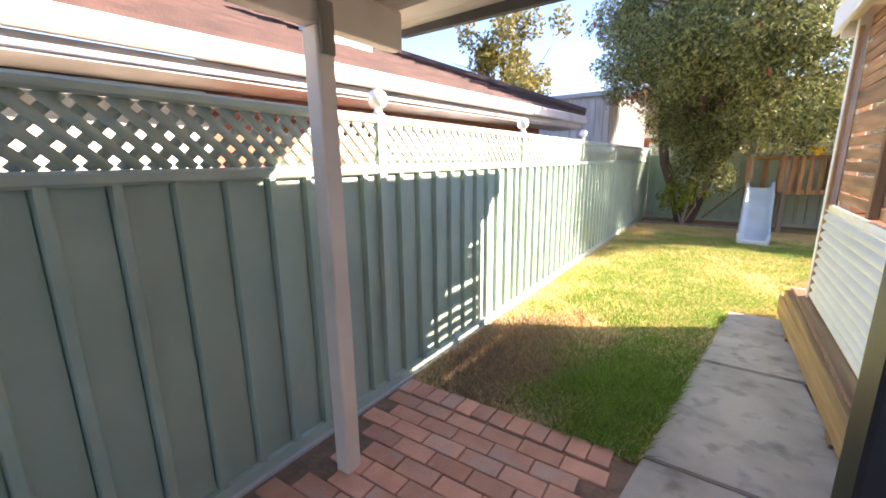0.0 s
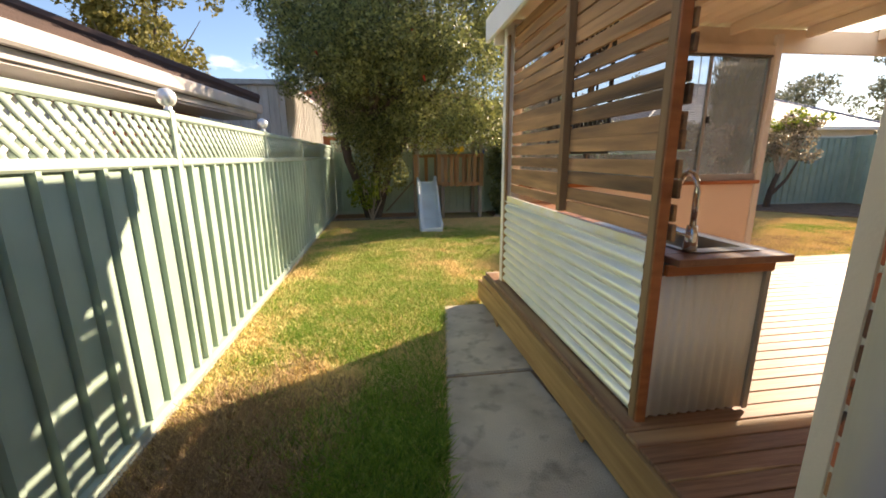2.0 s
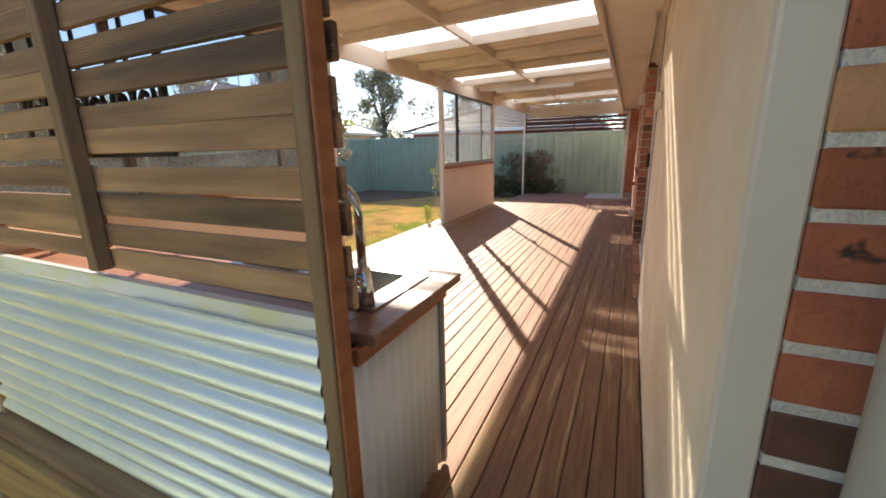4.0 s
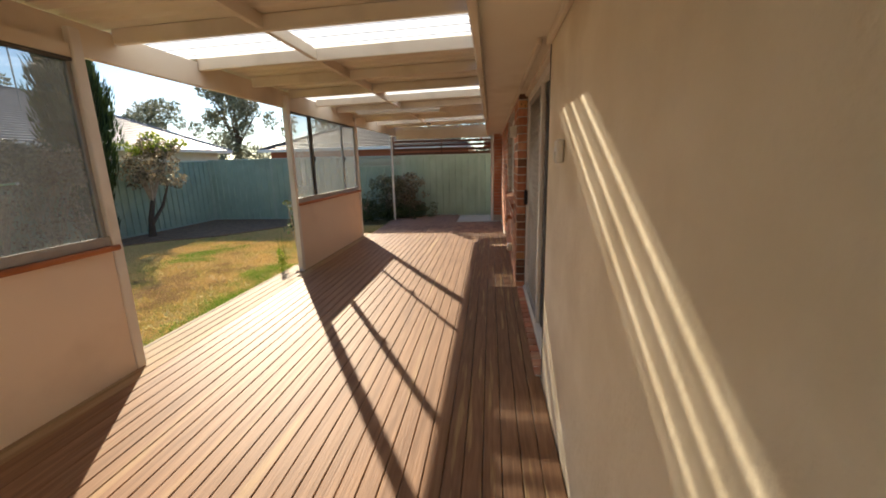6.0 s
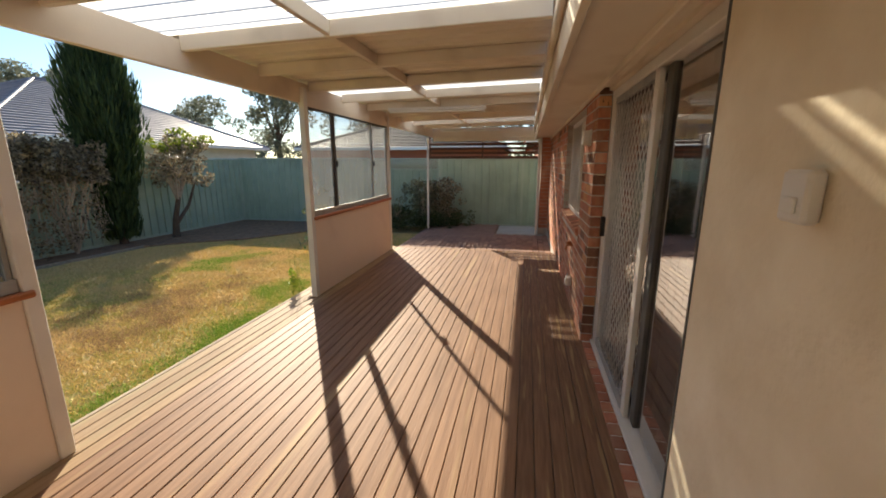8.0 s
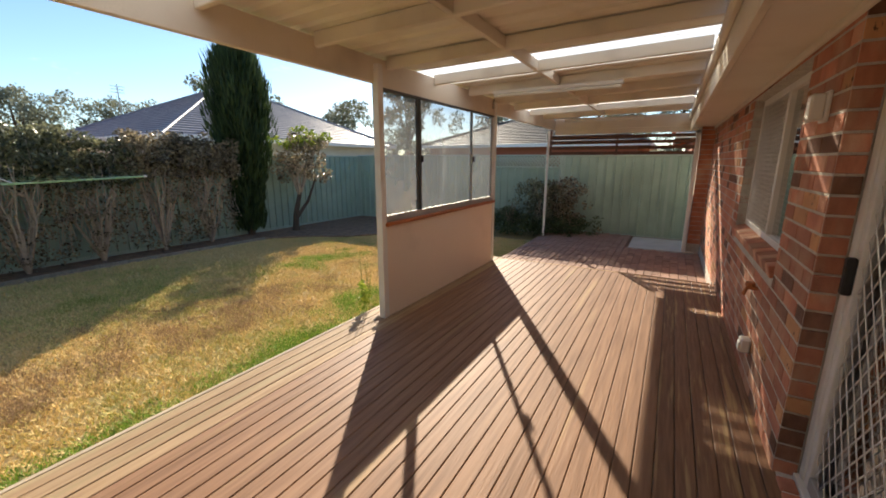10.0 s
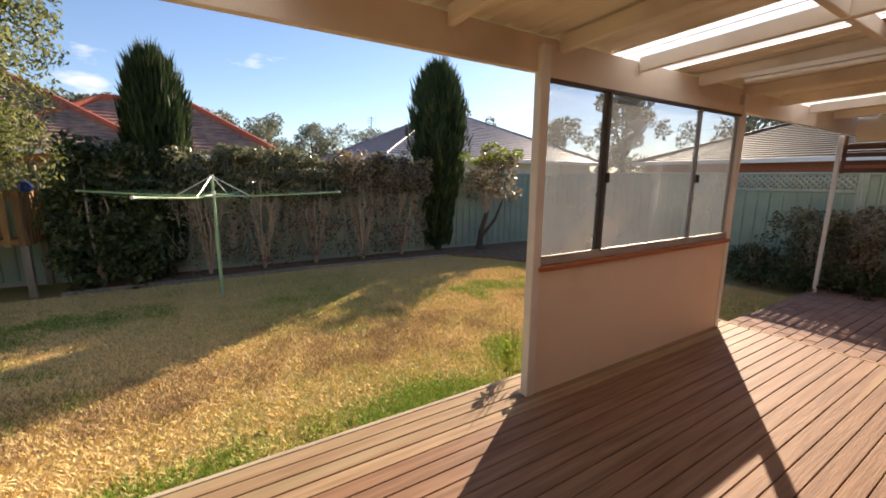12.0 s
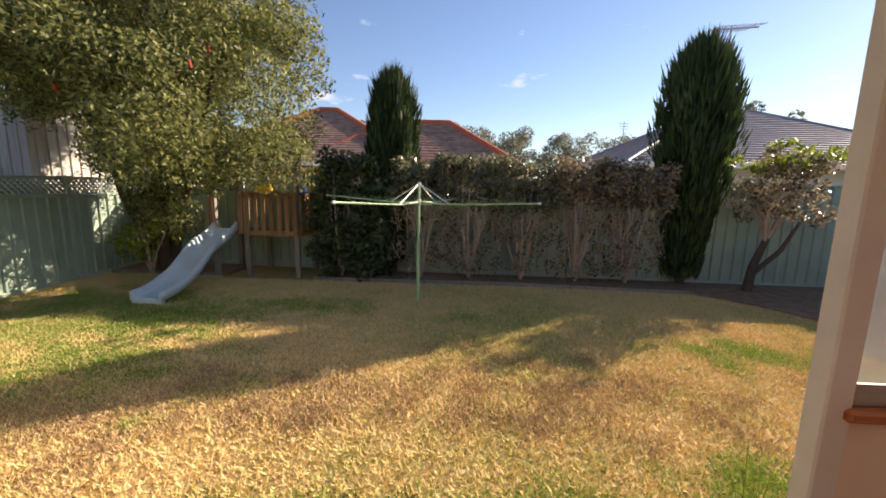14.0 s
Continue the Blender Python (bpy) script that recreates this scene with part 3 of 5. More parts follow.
LUSH, DEAD = "patch of lush green grass in the lawn", "patch of dead brown thatch in the lawn"
patch(42000, 0.0, 2.9, 0.62, 1.1, 0.045, GREEN_BLADE, LUSH)
patch(16000, 0.3, 4.6, 0.6, 0.7, 0.04, GREEN_BLADE, LUSH)
patch(12000, -0.5, 4.5, 0.7, 0.7, 0.035, GREEN_BLADE, LUSH)
patch(22000, 0.3, 9.0, 1.2, 0.8, 0.035, GREEN_BLADE, LUSH)
patch(26000, -0.2, 6.4, 1.0, 1.6, 0.035, GREEN_BLADE, LUSH)
patch(9000, 2.0, 7.2, 2.0, 1.0, 0.033, GREEN_BLADE, LUSH)
patch(7000, 8.9, 8.2, 1.0, 0.5, 0.033, GREEN_BLADE, LUSH)
patch(36000, -0.95, 2.8, 0.6, 0.8, 0.04, STRAW_BLADE, DEAD)
patch(20000, 0.4, 8.2, 1.9, 0.9, 0.035, GREEN_BLADE, LUSH)
patch(7000, 5.9, 5.4, 1.0, 0.5, 0.04, GREEN_BLADE, LUSH)
patch(6000, 4.2, 5.35, 1.0, 0.5, 0.038, GREEN_BLADE, LUSH)

patch(30000, -0.3, 6.0, 1.0, 3.6, 0.036, GREEN_BLADE, LUSH)
patch(9000, 0.05, 2.9, 0.5, 0.9, 0.075, GREEN_BLADE, LUSH)
patch(7000, -0.8, 3.0, 0.6, 0.9, 0.065, STRAW_BLADE, DEAD)
for cx, cy, rx, ry, n in ((0.0, 9.3, 1.1, 0.8, 22000), (1.6, 8.7, 1.2, 0.8, 16000), (3.2, 9.4, 1.2, 0.6, 7000), (-0.7, 5.6, 0.7, 1.3, 15000), (0.5, 5.6, 0.7, 0.6, 13000), (-0.8, 8.0, 0.8, 1.4, 14000), (3.2, 5.3, 0.8, 0.25, 6000), (5.0, 5.25, 1.2, 0.2, 7000), (6.4, 5.5, 0.8, 0.4, 5000), (7.6, 5.9, 1.2, 0.5, 5000), (0.9, 7.2, 1.2, 0.6, 9000)):
    patch(n, cx, cy, rx, ry, 0.036, GREEN_BLADE, LUSH)
for cx, cy, rx, ry, n in ((4.2, 6.8, 1.6, 0.7, 9000), (6.6, 7.2, 1.8, 0.8, 9000), (2.4, 6.3, 1.0, 0.6, 5000)):
    patch(n, cx, cy, rx, ry, 0.04, STRAW_BLADE, DEAD)

# ---- concrete path ----
path = tagged(new("path"), "grey concrete path of three worn slabs", "path", kind="structure")
for y0, y1 in ((0.75, 2.17), (2.19, 3.57), (3.60, 4.95)):
    bm = bmesh.new()
    vs = [bm.verts.new((x, y, z)) for z in (-0.06, 0.018) for x, y in ((path_left(y0), y0), (1.12, y0), (1.0, y1), (path_left(y1), y1))]
    for f in ((3, 2, 1, 0), (4, 5, 6, 7), (0, 1, 5, 4), (1, 2, 6, 5), (2, 3, 7, 6), (3, 0, 4, 7)):
        bm.faces.new([vs[i] for i in f])
    bmesh.ops.bevel(bm, geom=list(bm.edges), offset=0.008, segments=2, affect="EDGES")
    part("slab", bm, CONCRETE, path)
part("joint", box(0.1, 1.05, 0.8, 4.9, -0.05, 0.003), SOIL, path)

# ---- deck ----
deck = tagged(new("floor"), "oiled reddish-brown timber deck", "deck", kind="structure")
# solid black block, added as the shade seen through the board gaps
part("bearer", box(1.05, 9.40, 1.90, 5.0, 0.02, 0.27), BLACK, deck)
drng = random.Random(8)
PITCH, WIDTH = 0.0935, 0.0900
y = 1.826
while y < 4.98:
    cuts = [1.03, 9.43]
    for xa, xb in zip(cuts, cuts[1:]):
        if xb - xa < 0.25:
            continue
        w, l = WIDTH / 2, (xb - xa) / 2 - 0.0006
        b = box(-l, l, -w, w, -0.022, 0, 0.004)
        o = part("board", b, DECK_WORN if y + drng.uniform(0, 0.12) > 4.6 else DECK_STREAK if y + drng.uniform(0, 0.1) < 2.35 else DECK, deck)
        o.location = ((xa + xb) / 2, y + w, D + drng.uniform(-0.0012, 0.0012))
    y += PITCH
part("edge_board", box(1.03, 9.43, y + 0.001, y + 0.035, D - 0.14, D + 0.001, 0.004), EDGEWOOD, deck, "pale weathered edge board")
part("edge_board", box(9.432, 9.47, 1.90, 5.03, D - 0.17, D + 0.001, 0.004), SLEEPER, deck)

o = part("border_board", box(-1.24, 1.24, -0.045, 0.045, -0.02, 0.004, 0.004), DECK, deck)
o.location, o.rotation_euler = (1.081, 3.74, D + 0.001), (0, 0, math.pi / 2)

sleeper = thing("sleeper", "yellow treated pine sleeper along the deck edge", "sleeper")
part("timber", bar((1.075, 1.80, 0.145), (0.985, 5.09, 0.145), 0.05, 0.20, bevel=0.005), SLEEPER, sleeper)
part("cap", bar((1.045, 1.80, 0.27), (1.01, 5.0, 0.27), 0.05, 0.085, bevel=0.004), SLEEPER, sleeper)
for yy in (2.86, 4.40):
    bm = bmesh.new()
    k = 1.048 - (yy - 1.8) * 0.0274
    tri = [bm.verts.new((k + dx, yy + dy, z)) for dx in (-0.012, 0.0) for dy, z in ((-0.07, 0.055), (0.07, 0.055), (-0.05, 0.012))]
    for f in ((0, 1, 2), (5, 4, 3), (0, 3, 4, 1), (1, 4, 5, 2), (2, 5, 3, 0)):
        bm.faces.new([tri[i] for i in f])
    part("packer", bm, SLEEPER, sleeper)

# ---- house walls ----
house = tagged(new("wall_house"), "cream rendered house wall under the eave", "wall", kind="structure")
part("render", box(1.115, 3.90, 1.70, 1.82, 0.0, 2.45), RENDER_WALL, house)
part("end_board", box(1.083, 1.113, 1.765, 1.826, 0.0, 2.45, 0.004), CREAM, house, "cream painted end board")
part("bead", box(3.901, 3.913, 1.70, 1.824, D, 2.44), DARK_ALU, house)
part("head", box(3.914, 5.90, 1.70, 1.80, 2.425, 2.455), CREAM, house)
east = tagged(new("wall_brick"), "red-brown face brick house wall", "wall", kind="structure")
WX0, WX1, WZ0, WZ1 = 6.56, 8.36, 1.26, 2.38
for x0, x1, z0, z1 in ((5.905, WX0, 0, 2.45), (WX1, 12.4, 0, 2.45), (WX0, WX1, 0, WZ0 - 0.1), (WX0, WX1, WZ1, 2.45)):
    part("mortar", box(x0, x1, 1.71, 1.8685, z0, z1), MORTAR_GREY, east)
part("mortar", box(12.35, 12.6, 1.865, 2.08, 0, 2.45), MORTAR_GREY, east)
west = tagged(new("wall_west"), "mottled brick side wall of the house", "wall", kind="structure")
part("mortar", box(1.0835, 1.3, -6.0, 1.762, 0, 2.6), MORTAR, west)
room = tagged(new("wall_interior"), "plain interior walls behind door and window", "wall", kind="structure")
part("back", box(1.3, 12.4, -2.1, -2.0, 0, 2.45), ROOMDARK, room)
part("floor_inside", box(1.3, 12.4, -2.0, 1.70, 0.2, 0.33), ROOMDARK, room)
part("ceiling_inside", box(1.3, 12.4, -2.0, 1.70, 2.42, 2.45), ROOMDARK, room)
part("side", box(12.3, 12.4, -2.0, 1.70, 0.33, 2.42), ROOMDARK, room)
roof = tagged(new("roof"), "brown tiled roof of the house", "roof", kind="structure")
bm = bmesh.new()
vs = [bm.verts.new(p) for p in ((1.0, 2.2, 2.72), (12.9, 2.2, 2.72), (12.9, -4, 5.2), (1.0, -4, 5.2), (1.0, -10, 2.72), (12.9, -10, 2.72))]
bm.faces.new((vs[0], vs[1], vs[2], vs[3])), bm.faces.new((vs[3], vs[2], vs[5], vs[4]))
part("tiles", bm, TILE_BROWN, roof)
ceiling = tagged(link("ceiling", box(1.0, 12.7, 1.60, 2.215, 2.452, 2.466), CEILING), "cream painted eave soffit", "soffit", kind="structure")
gut = tagged(new("trim"), "cream fascia and gutter along the eave", "fascia", kind="structure")
part("fascia", box(1.0, 12.7, 2.216, 2.25, 2.395, 2.72, 0.003), CREAM, gut)
part("gutter", box(1.0, 12.7, 2.252, 2.29, 2.60, 2.70, 0.01), CREAM, gut)
part("wall_trim", box(1.115, 3.9, 1.822, 1.85, 2.405, 2.45, 0.006), CREAM, gut)
part("wall_trim", box(3.9, 12.35, 1.872, 1.90, 2.41, 2.45, 0.006), CREAM, gut)

# ---- verandah roof ----
def roof_z(yy):
    return 2.80 - (yy - 2.25) * 0.022


SHEETS = [(4.24 + 0.762 * k, 4.24 + 0.762 * (k + 1)) for k in range(-5, 11)]
CLEAR = {5, 9, 13}
ribbed = bmesh.new()
for k, (x0, x1) in enumerate(SHEETS):
    prof = []
    for j in range(4):
        u = x0 + 0.1905 * j
        prof += [(u, 0.0), (u + 0.12, 0.0), (u + 0.135, 0.022), (u + 0.17, 0.022)]
    prof.append((x1, 0.0))
    prof = [(u, v) for u, v in prof if u > 1.0]
    sheet = sweep(prof, lambda u, v, w: (u, w, roof_z(w) + v), 2.26, 4.98)
    if k in CLEAR:
        sky_ob = link("skylight", sheet, SKYLIGHT)
        tagged(sky_ob, "clear ribbed plastic roof sheet", "skylight", "skylights", "structure")
    else:
        me = bpy.data.meshes.new("t")
        sheet.to_mesh(me)
        sheet.free()
        ribbed.from_mesh(me)
        bpy.data.meshes.remove(me)
tagged(link("ceiling_verandah", ribbed, CEILING), "cream ribbed metal verandah roofing", "roof", kind="structure")
frame_t = tagged(new("trim_verandah"), "cream painted verandah roof framing", "roof frame", kind="structure")
part("beam", box(1.02, 12.75, 4.795, 4.84, 2.505, 2.715, 0.004), CREAM, frame_t)
part("outer_gutter", box(1.0, 12.78, 4.99, 5.07, 2.64, 2.74, 0.02), WHITE, frame_t)
part("end_beam", box(12.70, 12.736, 2.0, 4.79, 2.40, 2.50, 0.004), CREAM, frame_t)
part("end_infill", box(12.702, 12.734, 2.252, 4.793, 2.502, 2.735), CREAM, frame_t)
part("verge", box(0.985, 1.025, 2.25, 4.99, 2.56, 2.765, 0.006), WHITE_GUTTER, frame_t)
part("top_plate", box(1.03, 1.11, 2.3, 4.79, 2.62, 2.70, 0.004), CREAM, frame_t)
jx = 1.66
joists = []
while jx < 12.3:
    o = part("joist", bar((0, 2.292, roof_z(2.292) - 0.053), (0, 4.793, roof_z(4.793) - 0.053), 0.044, 0.10, bevel=0.005), CREAM, frame_t)
    o.location.x = jx
    joists.append(jx)
    jx += 0.84
for a, b in zip(joists, joists[1:]):
    part("noggin", box(a + 0.024, b - 0.024, 3.66, 3.70, 2.675, 2.764, 0.004), CREAM, frame_t)

# ---- posts ----
def post(name, x, yy, z0, z1, w, mat, label, cat="post"):
    t = thing(name, label, cat, at=(x, yy, z0))
    part("shaft", box(-w / 2, w / 2, -w / 2, w / 2, 0, z1 - z0, 0.006), mat, t)
    part("foot_plate", box(-w * 0.6, w * 0.6, -w * 0.6, w * 0.6, 0, 0.006), ALU, t)
    return t


post("verandah_post", 12.7, 4.93, 0.13, 2.50, 0.05, WHITE, "slim white steel verandah post on the pavers")
dp = thing("downpipe", "white downpipe at the brick return", "downpipe")
part("pipe", box(12.26, 12.34, 2.09, 2.16, 0.15, 2.40, 0.012), WHITE, dp)
part("elbow", box(12.26, 12.72, 2.09, 2.16, 2.33, 2.40, 0.012), WHITE, dp)
dp2 = thing("downpipe", "round white downpipe beside the brick corner", "downpipe")
part("pipe", pipe([(1.015, 1.655, 0.0), (1.015, 1.655, 2.3), (1.03, 1.80, 2.45), (1.03, 2.2, 2.6)], 0.047, 20), WHITE_GUTTER, dp2, smooth=True)
part("bracket", pipe([(1.015, 1.655, 1.95), (1.015, 1.655, 1.975)], 0.050, 20), WHITE_GUTTER, dp2)

# ---- glazed screens ----
def glazed_screen(x0, x1, bars, label, glass=PANE_HAZY):
    t = thing("glazed_screen", label, "screen", "verandah screens", (0, 0, 0))
    yy, zs, zt = 4.785, 1.255, 2.50
    part("post", box(x0, x0 + 0.075, yy - 0.035, yy + 0.035, D, 2.66, 0.006), WHITE, t)
    part("post", box(x1 - 0.075, x1, yy - 0.035, yy + 0.035, D, 2.66, 0.006), WHITE, t)
    part("panel", box(x0 + 0.077, x1 - 0.077, yy - 0.022, yy + 0.022, D, zs - 0.02), PANEL, t, "pink-cream painted sheet")
    part("sill", box(x0 + 0.05, x1 - 0.03, yy - 0.055, yy + 0.06, zs - 0.018, zs + 0.018, 0.008), REDWOOD, t, "brown timber sill")
    part("bottom_rail", box(x0 + 0.078, x1 - 0.078, yy - 0.025, yy + 0.013, zs + 0.0185, zs + 0.066, 0.003), ALU, t)
    part("glazing_bead", box(x0 + 0.079, x1 - 0.079, yy - 0.024, yy - 0.0145, zs + 0.0662, zs + 0.084), ALU, t)
    part("top_rail", box(x0 + 0.078, x1 - 0.078, yy - 0.025, yy + 0.025, 2.455, 2.475, 0.003), DARK_ALU, t)
    part("head", box(x0 + 0.078, x1 - 0.078, yy - 0.02, yy + 0.02, 2.477, 2.56), CREAM, t)
    edges = [x0 + 0.08] + bars + [x1 - 0.08]
    for k, (a, b) in enumerate(zip(edges, edges[1:])):
        off = -0.012 if k == 1 else 0.01
        p = part("pane", quad_y(a + 0.02, b - 0.02, yy + off, zs + 0.06, 2.455, -1), glass, t)
        p.visible_shadow = False
        part("stile", box(a, a + 0.022, yy + off - 0.012, yy + off + 0.012, zs + 0.06, 2.453), ALU if k != 1 else DARK_ALU, t)
        part("stile", box(b - 0.022, b, yy + off - 0.012, yy + off + 0.012, zs + 0.06, 2.453), DARK_ALU if k == 0 else ALU, t)
        if k:
            part("latch", box(a + 0.002, a + 0.03, yy - 0.045, yy - 0.02, 1.83, 1.90, 0.004), BLACK, t)
    return t


glazed_screen(6.50, 9.23, [7.185, 8.44], "cream half wall with three hazy sliding windows on the deck")
glazed_screen(1.20, 3.89, [1.95, 3.16], "cream half wall with sliding windows behind the bench", PANE_CLEAR)

# ---- slat screen and outdoor bench ----
ss = thing("slat_screen", "brown treated pine slat privacy screen", "screen")
part("post", box(1.105, 1.155, 2.54, 2.588, D, 2.64, 0.004), POSTWOOD, ss)
part("edge_strip", box(1.108, 1.157, 2.528, 2.539, D, 2.62, 0.003), REDWOOD, ss, "red stained edge strip")
part("post", box(1.12, 1.17, 3.51, 3.56, 1.19, 2.62, 0.004), POSTWOOD, ss)
part("post", box(1.10, 1.17, 4.70, 4.765, D, 2.66, 0.005), WHITE, ss, "white painted corner post")
part("edge_strip", box(1.105, 1.13, 4.66, 4.70, D, 2.55, 0.003), POSTWOOD, ss)
srng = random.Random(4)
SLAT_ROWS = [1.198, 1.280, 1.367, 1.452, 1.552, 1.648, 1.740, 1.829, 1.917, 2.004, 2.092, 2.180, 2.268, 2.356, 2.444, 2.532]
for z in SLAT_ROWS:
    h = srng.uniform(0.069, 0.075)
    for a, b in ((2.52, 3.535), (3.537, 4.70)):
        o = part("slat", box(-0.01, 0.01, a + srng.uniform(0, 0.02) * (a < 3), b - 0.002, 0, h, 0.003), SLAT, ss)
        o.location = (1.182, 0, z + srng.uniform(-0.003, 0.003))
        o.rotation_euler = (srng.uniform(-0.004, 0.004), srng.uniform(-0.03, 0.03), 0)
ribs = [(0.79 * j / 250, 0.031 * abs(math.sin(math.pi * 0.79 * j / 250 / 0.0762)) ** 0.8) for j in range(251)]
iron = sweep(ribs, lambda u, v, w: (1.137 - v, w, D + 0.012 + u), 2.592, 4.66, 0.0015)
part("iron_sheet", iron, ZINC, ss, "silver corrugated iron sheet")
part("iron_cap", box(1.124, 1.128, 2.592, 4.66, D + 0.792, D + 0.842), ZINC_YELLOW, ss, "flat iron flange with yellow stains")
part("iron_cap", box(1.129, 1.152, 2.592, 4.66, D + 0.834, D + 0.842), ZINC, ss)

scroll = thing("scroll_panel", "black wrought iron scroll panel hung behind the slats", "wall ornament", at=(1.225, 0, 0))
for y0, y1, z0, z1 in ((3.16, 3.185, 1.55, 2.34), (3.975, 4.0, 1.55, 2.34), (3.185, 3.975, 1.55, 1.572), (3.185, 3.975, 2.318, 2.34)):
    part("frame_bar", box(-0.008, 0.008, y0, y1, z0, z1, 0.003), BLACK, scroll)
for k in range(3):
    yc = 3.32 + 0.26 * k
    for zc, up in ((1.76, 1), (2.13, -1)):
        for side in (-1, 1):
            curl = []
            for j in range(22):
                a, r = j * 0.42, 0.085 - 0.0033 * j
                curl.append((0, yc + side * (0.062 - r * math.cos(a) * 0.7), zc + up * (r * math.sin(a) - 0.05)))
            part("scroll", pipe(curl, 0.008, 6), BLACK, scroll)
    part("stem", pipe([(0, yc, 1.572), (0, yc, 2.318)], 0.007, 6), BLACK, scroll)

bench = thing("outdoor_bench_unit", "outdoor kitchen bench clad in corrugated iron", "kitchen bench")
end = sweep(wave_profile(0.505, 0.05, 0.012, 6), lambda u, v, w: (1.16 + u, 2.553 - v, w), D + 0.012, 1.035, 0.0015)
part("end_panel", end, ZINC_DULL, bench, "dull vertical corrugated iron", True)
part("side_board", box(1.665, 1.69, 2.556, 4.66, D + 0.03, 1.03), ZINC_DULL, bench)
part("corner_strip", box(1.667, 1.695, 2.535, 2.56, D + 0.012, 1.035, 0.003), ALU, bench)
part("apron", box(1.176, 1.70, 2.527, 2.55, 1.037, 1.085, 0.003), REDWOOD, bench, "red stained timber rail")
part("apron", box(1.70, 1.722, 2.55, 4.66, 1.037, 1.085, 0.003), REDWOOD, bench)
part("carcass", box(1.21, 1.66, 2.60, 4.62, D + 0.03, 0.95), BLACK, bench)
top = thing("worktop", "brown timber worktop with a sink cutout", "worktop")
SX0, SX1, SY0, SY1 = 1.34, 1.665, 2.60, 3.40
for x0, x1, y0, y1 in ((1.196, 1.745, 2.49, SY0), (1.196, 1.745, SY1, 4.68), (1.196, SX0, SY0, SY1), (SX1, 1.745, SY0, SY1)):
    part("board", box(x0, x1, y0, y1, 1.087, 1.118, 0.003), BENCH, top)
sink = thing("sink", "stainless steel drop-in sink with a drainer", "sink")
bm = bmesh.new()
rim = [(SX0 - 0.02, SY0 - 0.02), (SX1 + 0.02, SY0 - 0.02), (SX1 + 0.02, SY1 + 0.02), (SX0 - 0.02, SY1 + 0.02)]
inner = [(SX0 + 0.02, SY0 + 0.06), (SX1 - 0.02, SY0 + 0.06), (SX1 - 0.02, SY0 + 0.42), (SX0 + 0.02, SY0 + 0.42)]
low = [(SX0 + 0.04, SY0 + 0.09), (SX1 - 0.04, SY0 + 0.09), (SX1 - 0.04, SY0 + 0.39), (SX0 + 0.04, SY0 + 0.39)]
r0 = [bm.verts.new((*p, 1.124)) for p in rim]
r1 = [bm.verts.new((*p, 1.121)) for p in inner]
r2 = [bm.verts.new((*p, 0.965)) for p in low]
for a, b in ((r0, r1), (r1, r2)):
    for k in range(4):
        bm.faces.new((a[k], a[(k + 1) % 4], b[(k + 1) % 4], b[k]))
bm.faces.new(r2)
bmesh.ops.recalc_face_normals(bm, faces=bm.faces)
part("basin", bm, STEEL, sink)
for k in range(6):
    part("drainer_rib", box(SX0 + 0.06 + 0.045 * k, SX0 + 0.075 + 0.045 * k, SY0 + 0.47, SY1 - 0.04, 1.1235, 1.128, 0.002), STEEL, sink)
part("waste", pipe([(1.50, 2.84, 0.966), (1.50, 2.84, 0.972)], 0.04, 16), CHROME, sink)
tap = thing("mixer_tap", "tall chrome gooseneck mixer tap", "tap", at=(1.352, 2.628, 1.124))
part("base", pipe([(0, 0, 0.0), (0, 0, 0.05), (0, 0, 0.11)], [0.03, 0.027, 0.022], 14), CHROME, tap, smooth=True)
arc = [(0, 0, 0.1), (0, 0, 0.265)] + [(0.01 - 0.01 * math.cos(a), 0.07 - 0.07 * math.cos(a), 0.265 + 0.075 * math.sin(a)) for a in (0.5, 1.0, 1.57, 2.1, 2.6, 3.14)] + [(0.02, 0.14, 0.22)]
part("spout", pipe(arc, 0.0135, 10), CHROME, tap, smooth=True)
part("lever", bar((0, 0.0, 0.06), (-0.02, 0.09, 0.07), 0.016, 0.012, bevel=0.003), CHROME, tap)

# ---- door and window ----
door = tagged(new("door_1"), "white sliding security door with diamond grille", "door", kind="structure")
DX0, DX1, DZ1 = 3.97, 5.895, 2.42
part("jamb", box(DX0 - 0.04, DX0 + 0.02, 1.685, 1.77, D + 0.03, DZ1, 0.004), WHITE, door)
part("jamb", box(DX1 - 0.06, DX1, 1.685, 1.77, D + 0.03, DZ1, 0.004), WHITE, door)
part("head_frame", box(DX0 + 0.02, DX1 - 0.06, 1.685, 1.77, DZ1 - 0.06, DZ1, 0.004), WHITE, door)
part("track", box(DX0 - 0.04, DX1, 1.685, 1.79, D + 0.0, D + 0.03, 0.004), WHITE, door)
part("threshold_mortar", box(DX0 - 0.04, DX1, 1.79, 1.855, D - 0.05, D + 0.006), MORTAR, door)
for k in range(17):
    o = part("threshold_brick", box(-0.051, 0.051, -0.035, 0.035, -0.06, 0.013, 0.005), BRICK, door)
    o.location, o.rotation_euler = (DX0 + 0.018 + 0.1135 * k, 1.826, D), (-0.05, 0, 0)
leaf = part("security_leaf", box(4.76, 4.83, 1.735, 1.765, D + 0.035, DZ1 - 0.065, 0.003), WHITE, door)
part("stile", box(5.785, 5.83, 1.735, 1.765, D + 0.035, DZ1 - 0.065, 0.003), WHITE, leaf)
part("rail", box(4.83, 5.785, 1.735, 1.765, D + 0.035, D + 0.10, 0.003), ALU, leaf)
part("rail", box(4.83, 5.785, 1.735, 1.765, DZ1 - 0.11, DZ1 - 0.065, 0.003), ALU, leaf)
